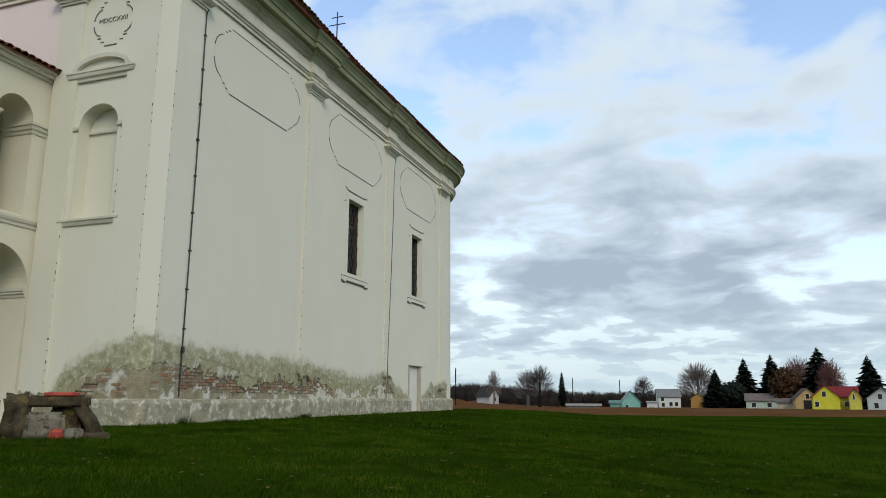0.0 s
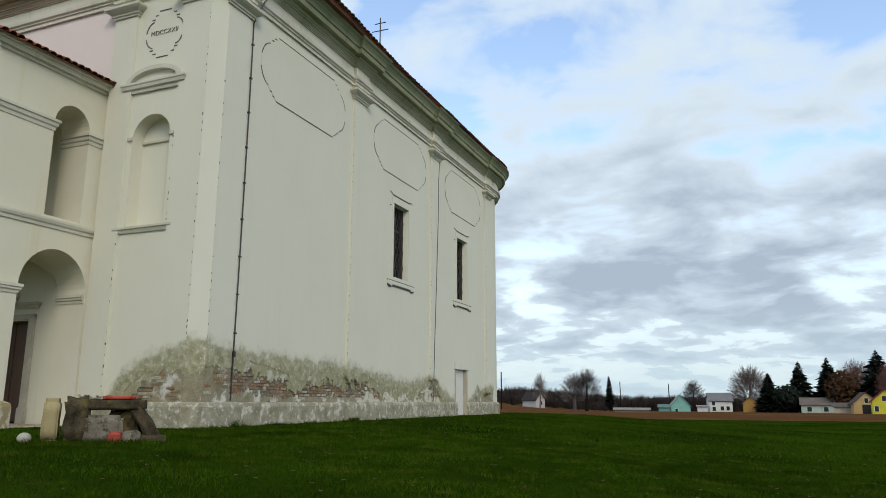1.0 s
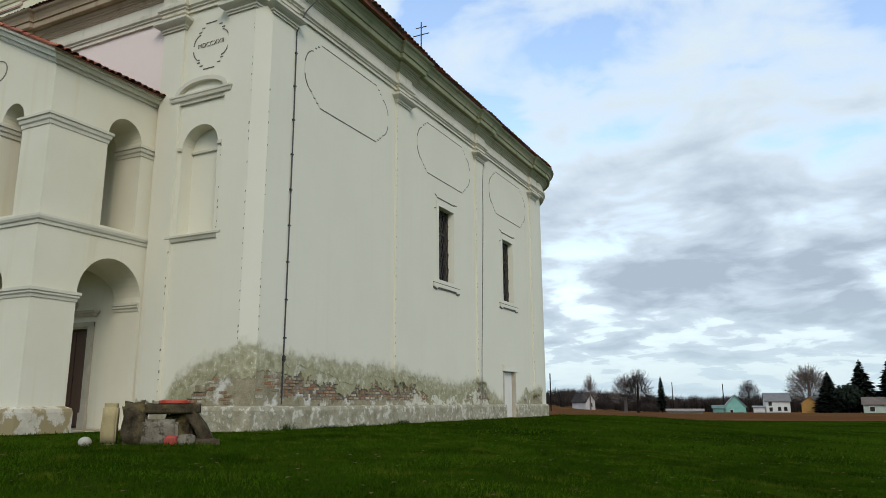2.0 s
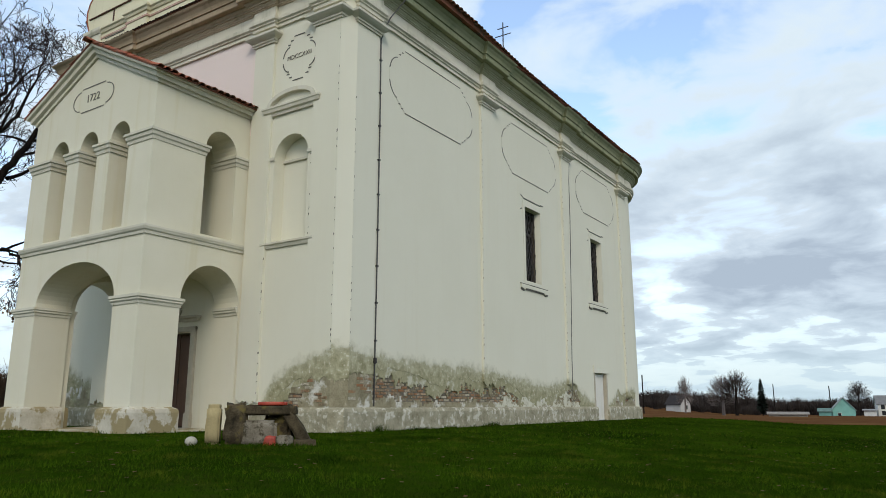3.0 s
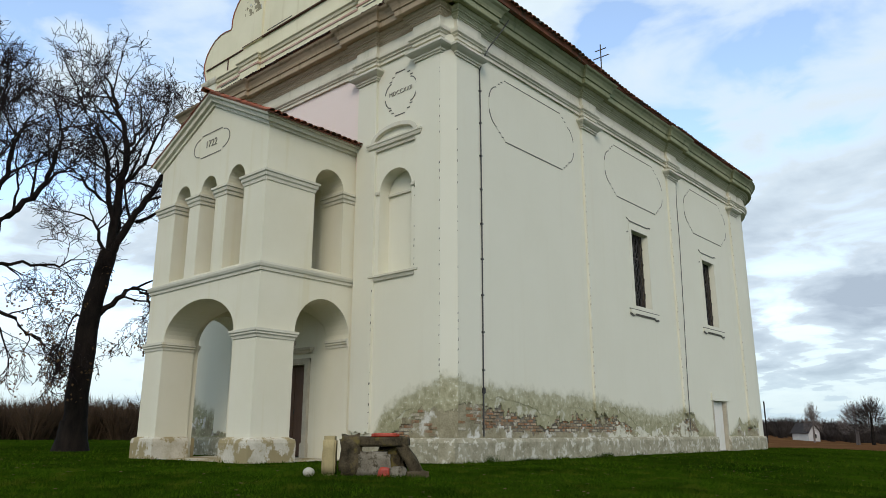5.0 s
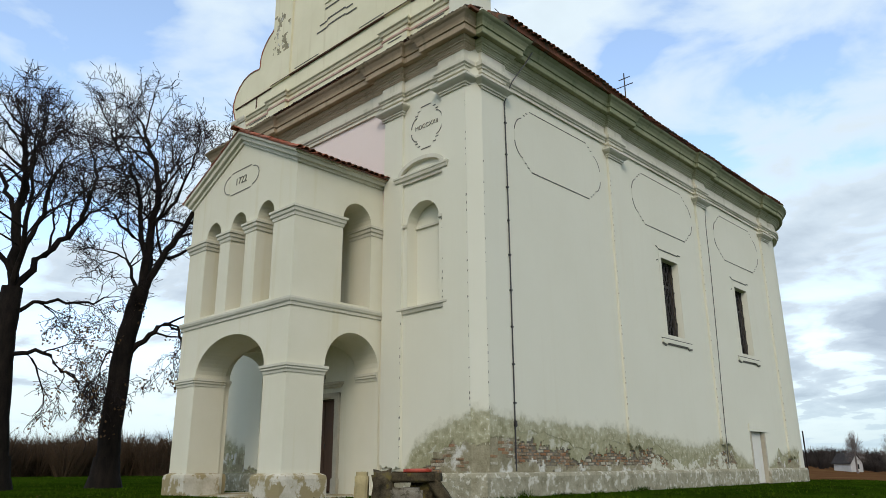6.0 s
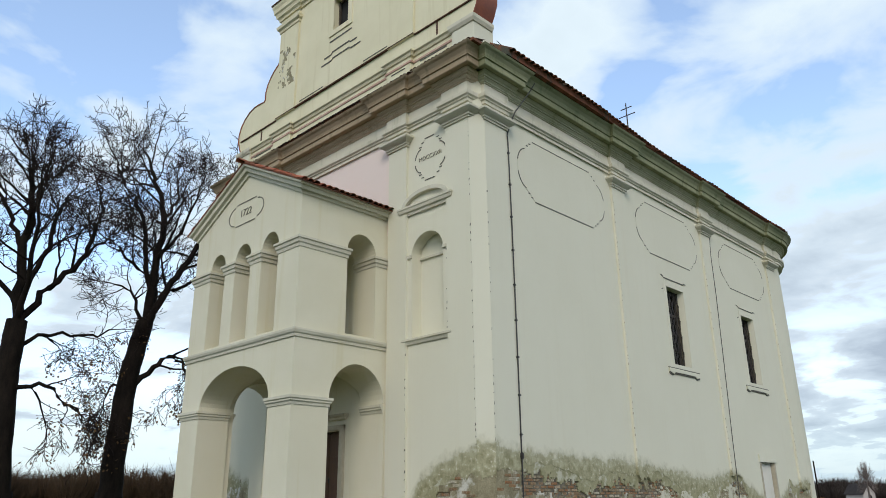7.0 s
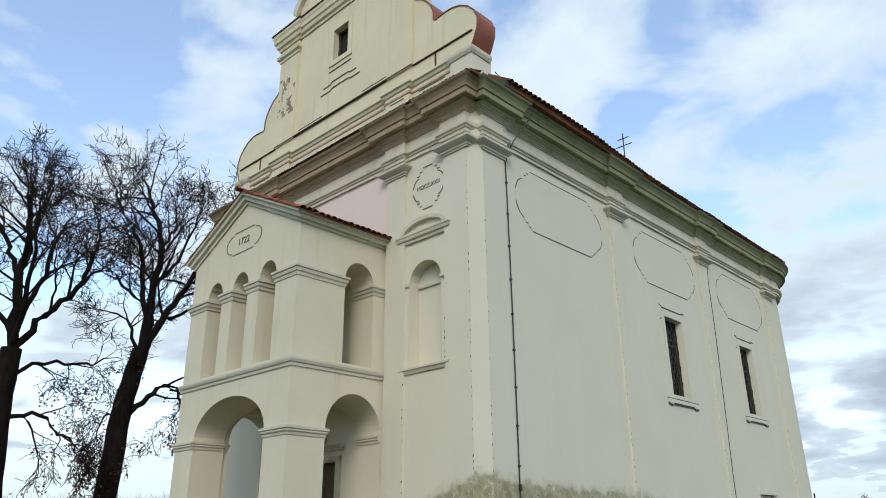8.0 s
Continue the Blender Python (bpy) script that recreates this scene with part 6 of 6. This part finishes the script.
for az, r, h in ((-9.2, 240, 9.0), (-5.7, 245, 8.5), (-18.15, 160, 8.0)):
    x, y, z = polar(az, r)
    pole = part("utility_pole", tube_bm([(0, 0, -0.5), (0, 0, h)], 0.14, 6), BARK)
    pole.location = (x, y, z)
    tagged(pole, "plain wooden utility pole", "pole")

# ---------------------------------------------------------------- bricks laid bare at the wall's foot
bm = box_bm(-0.5, 0.5, -0.5, 0.5, -0.5, 0.5)
bmesh.ops.bevel(bm, geom=bm.edges[:], offset=0.06, segments=1, affect="EDGES")
BRICK_ME = bpy.data.meshes.new("brick")
bm.to_mesh(BRICK_ME)
bm.free()
BRICK_ME.materials.append(BRICK)
rnd = random.Random(9)
count = 0
rows_b = []
for i in range(15):
    z = 0.60 + 0.078 * i
    u = 0.40 + (0.14 if i % 2 else 0.0)
    while u < YE - 0.3:
        if z < side_line(u) - 0.10 and not keep_olive(u, z) and not keep_low(u, z) and not (DOOR[0] - 0.3 < u < DOOR[1] + 0.3):
            rows_b.append((u, z))
        u += 0.29
loose_v, loose_f = [], []
for u, z in rows_b:
    dep = rnd.uniform(0.0, 0.028)
    m = Matrix.LocRotScale((-core + dep - 0.05, u, z), Euler((rnd.gauss(0, 0.02), rnd.gauss(0, 0.03), rnd.gauss(0, 0.02))), (0.10, rnd.uniform(0.20, 0.275), rnd.uniform(0.052, 0.068)))
    if count < 280:
        ob = new("brick", BRICK_ME)
        ob.parent = side_wall
        ob.matrix_basis = m
        count += 1
    else:
        b0 = len(loose_v)
        loose_v += [m @ v.co for v in BRICK_ME.vertices]
        loose_f += [[b0 + i for i in q.vertices] for q in BRICK_ME.polygons]
if loose_v:
    tagged(mesh_ob("bricks", loose_v, loose_f, LOOSE_BRICK, side_wall), kind="stuff")
for i in range(14):
    z = 0.60 + 0.078 * i
    u = -0.25 - (0.14 if i % 2 else 0.0)
    while u > -2.6:
        if z < peel_line(u * 1.3, 2.2) - 0.40 - 1.1 * S(-1.7, -2.6, u):
            ob = new("brick", BRICK_ME)
            ob.parent = front_wall
            ob.matrix_basis = Matrix.LocRotScale((u, core - rnd.uniform(0.0, 0.028) + 0.05, z), Euler((rnd.gauss(0, 0.02), 0, rnd.gauss(0, 0.02))), (0.268, 0.10, 0.064))
        u -= 0.29

for i in range(15):
    z = 0.62 + 0.078 * i
    for j in range(3):
        u = 0.50 + 0.29 * j + (0.14 if i % 2 else 0.0)
        if u < 1.2 and z < 1.35 and wob(u * 2.4, z * 3.0, 17.0) > 0.0:
            ob = new("brick", BRICK_ME)
            ob.parent = side_wall
            ob.matrix_basis = Matrix.LocRotScale((PR - 0.015 + rnd.uniform(0.003, 0.014) - 0.05, u, z), Euler((rnd.gauss(0, 0.02), 0, rnd.gauss(0, 0.02))), (0.10, 0.268, 0.064))

for i in range(8):
    z = 0.64 + 0.078 * i
    for j in range(3):
        u = -0.92 + 0.29 * j + (0.14 if i % 2 else 0.0)
        if u < -0.25 and wob(u * 2.1, z * 2.4, 29.0) > -0.1:
            ob = new("brick", BRICK_ME)
            ob.parent = front_wall
            ob.matrix_basis = Matrix.LocRotScale((u, -PR + 0.062 - rnd.uniform(0.003, 0.014), z), Euler((rnd.gauss(0, 0.02), 0, rnd.gauss(0, 0.02))), (0.255, 0.10, 0.062))

# ---------------------------------------------------------------- grass blades
rng = np.random.default_rng(4)


def blades(n, r0, r1, az0, az1, h0, h1, w):
    r = np.sqrt(rng.uniform(r0 * r0, r1 * r1, n)) if r1 < 30 else r0 + (r1 - r0) * rng.uniform(0, 1, n) ** 1.1
    az = np.radians(rng.uniform(az0, az1, n))
    x, y = EYE_X + r * np.sin(az), EYE_Y + r * np.cos(az)
    ok = ~((x < 0.16) & (x > -12.4) & (y > -0.16) & (y < 24)) & ~((x < -3.3) & (x > -9.0) & (y > -3.1) & (y < 0.2)) & (y < FIELD_Y - 0.2)
    x, y = x[ok], y[ok]
    m = len(x)
    z = np.array([ground_z(a, c) for a, c in zip(x, y)]) - 0.01
    tuft = np.array([wob(a, c, s=0.9) for a, c in zip(x, y)])
    h = rng.uniform(h0, h1, m) * (1 + 0.9 * tuft)
    wx = w * rng.uniform(0.6, 1.4, m)
    th = rng.uniform(0, math.tau, m)
    lx, ly = rng.normal(0, 0.5, m) * h, rng.normal(0, 0.5, m) * h
    v = np.empty((m, 3, 3))
    v[:, 0] = np.stack([x - wx * np.cos(th), y - wx * np.sin(th), z], 1)
    v[:, 1] = np.stack([x + wx * np.cos(th), y + wx * np.sin(th), z], 1)
    v[:, 2] = np.stack([x + lx, y + ly, z + h], 1)
    return v


allv = np.concatenate([blades(190000, 6.5, 17, -76, 15, 0.02, 0.07, 0.006), blades(120000, 17, 69, -84, 15, 0.025, 0.08, 0.014)])
me = bpy.data.meshes.new("grass")
k = len(allv)
me.vertices.add(3 * k)
me.vertices.foreach_set("co", allv.reshape(-1))
me.loops.add(3 * k)
me.loops.foreach_set("vertex_index", np.arange(3 * k))
me.polygons.add(k)
me.polygons.foreach_set("loop_start", np.arange(0, 3 * k, 3))
me.update(calc_edges=True)
me.materials.append(BLADE)
tagged(new("grass", me), "short green grass blades with yellowish tufts", "grass", kind="stuff")

# darker tufts along the wall and a few fallen leaves
vs, fs = [], []
rnd = random.Random(12)
for c, n, h in ((6.9, 160, 0.17), (2.9, 90, 0.11), (1.33, 60, 0.22), (12.0, 60, 0.12), (4.5, 60, 0.12), (9.0, 60, 0.12)):
    for _ in range(n):
        y = c + rnd.gauss(0, 0.22)
        x = 0.15 + abs(rnd.gauss(0, 0.10))
        z = ground_z(x, y)
        p1 = Vector((x + rnd.gauss(0.05, 0.06), y + rnd.gauss(0, 0.08), z + h * rnd.uniform(0.4, 1.0)))
        b0 = len(vs)
        vs += [Vector((x, y - 0.012, z - 0.02)), Vector((x, y + 0.012, z - 0.02)), p1]
        fs.append([b0, b0 + 1, b0 + 2])
tagged(mesh_ob("weeds", vs, fs, BLADE), "taller weeds growing at the wall's foot", "weeds", kind="stuff")
vs, fs = [], []
for _ in range(420):
    x, y, z = polar(rnd.uniform(-74, 10), rnd.uniform(8, 26))
    if x < 0.4 and y > -3.4:
        continue
    a = rnd.uniform(0, math.tau)
    b0 = len(vs)
    z = ground_z(x, y) + 0.035
    vs += [(x + 0.035 * math.cos(a + q), y + 0.035 * math.sin(a + q), z + 0.015 * rnd.random()) for q in (0, 1.3, 3.1, 4.6)]
    fs.append([b0, b0 + 1, b0 + 2, b0 + 3])
tagged(mesh_ob("fallen_leaves", vs, fs, DEADLEAF), "scattered brown fallen leaves on grass", "leaves", kind="stuff")
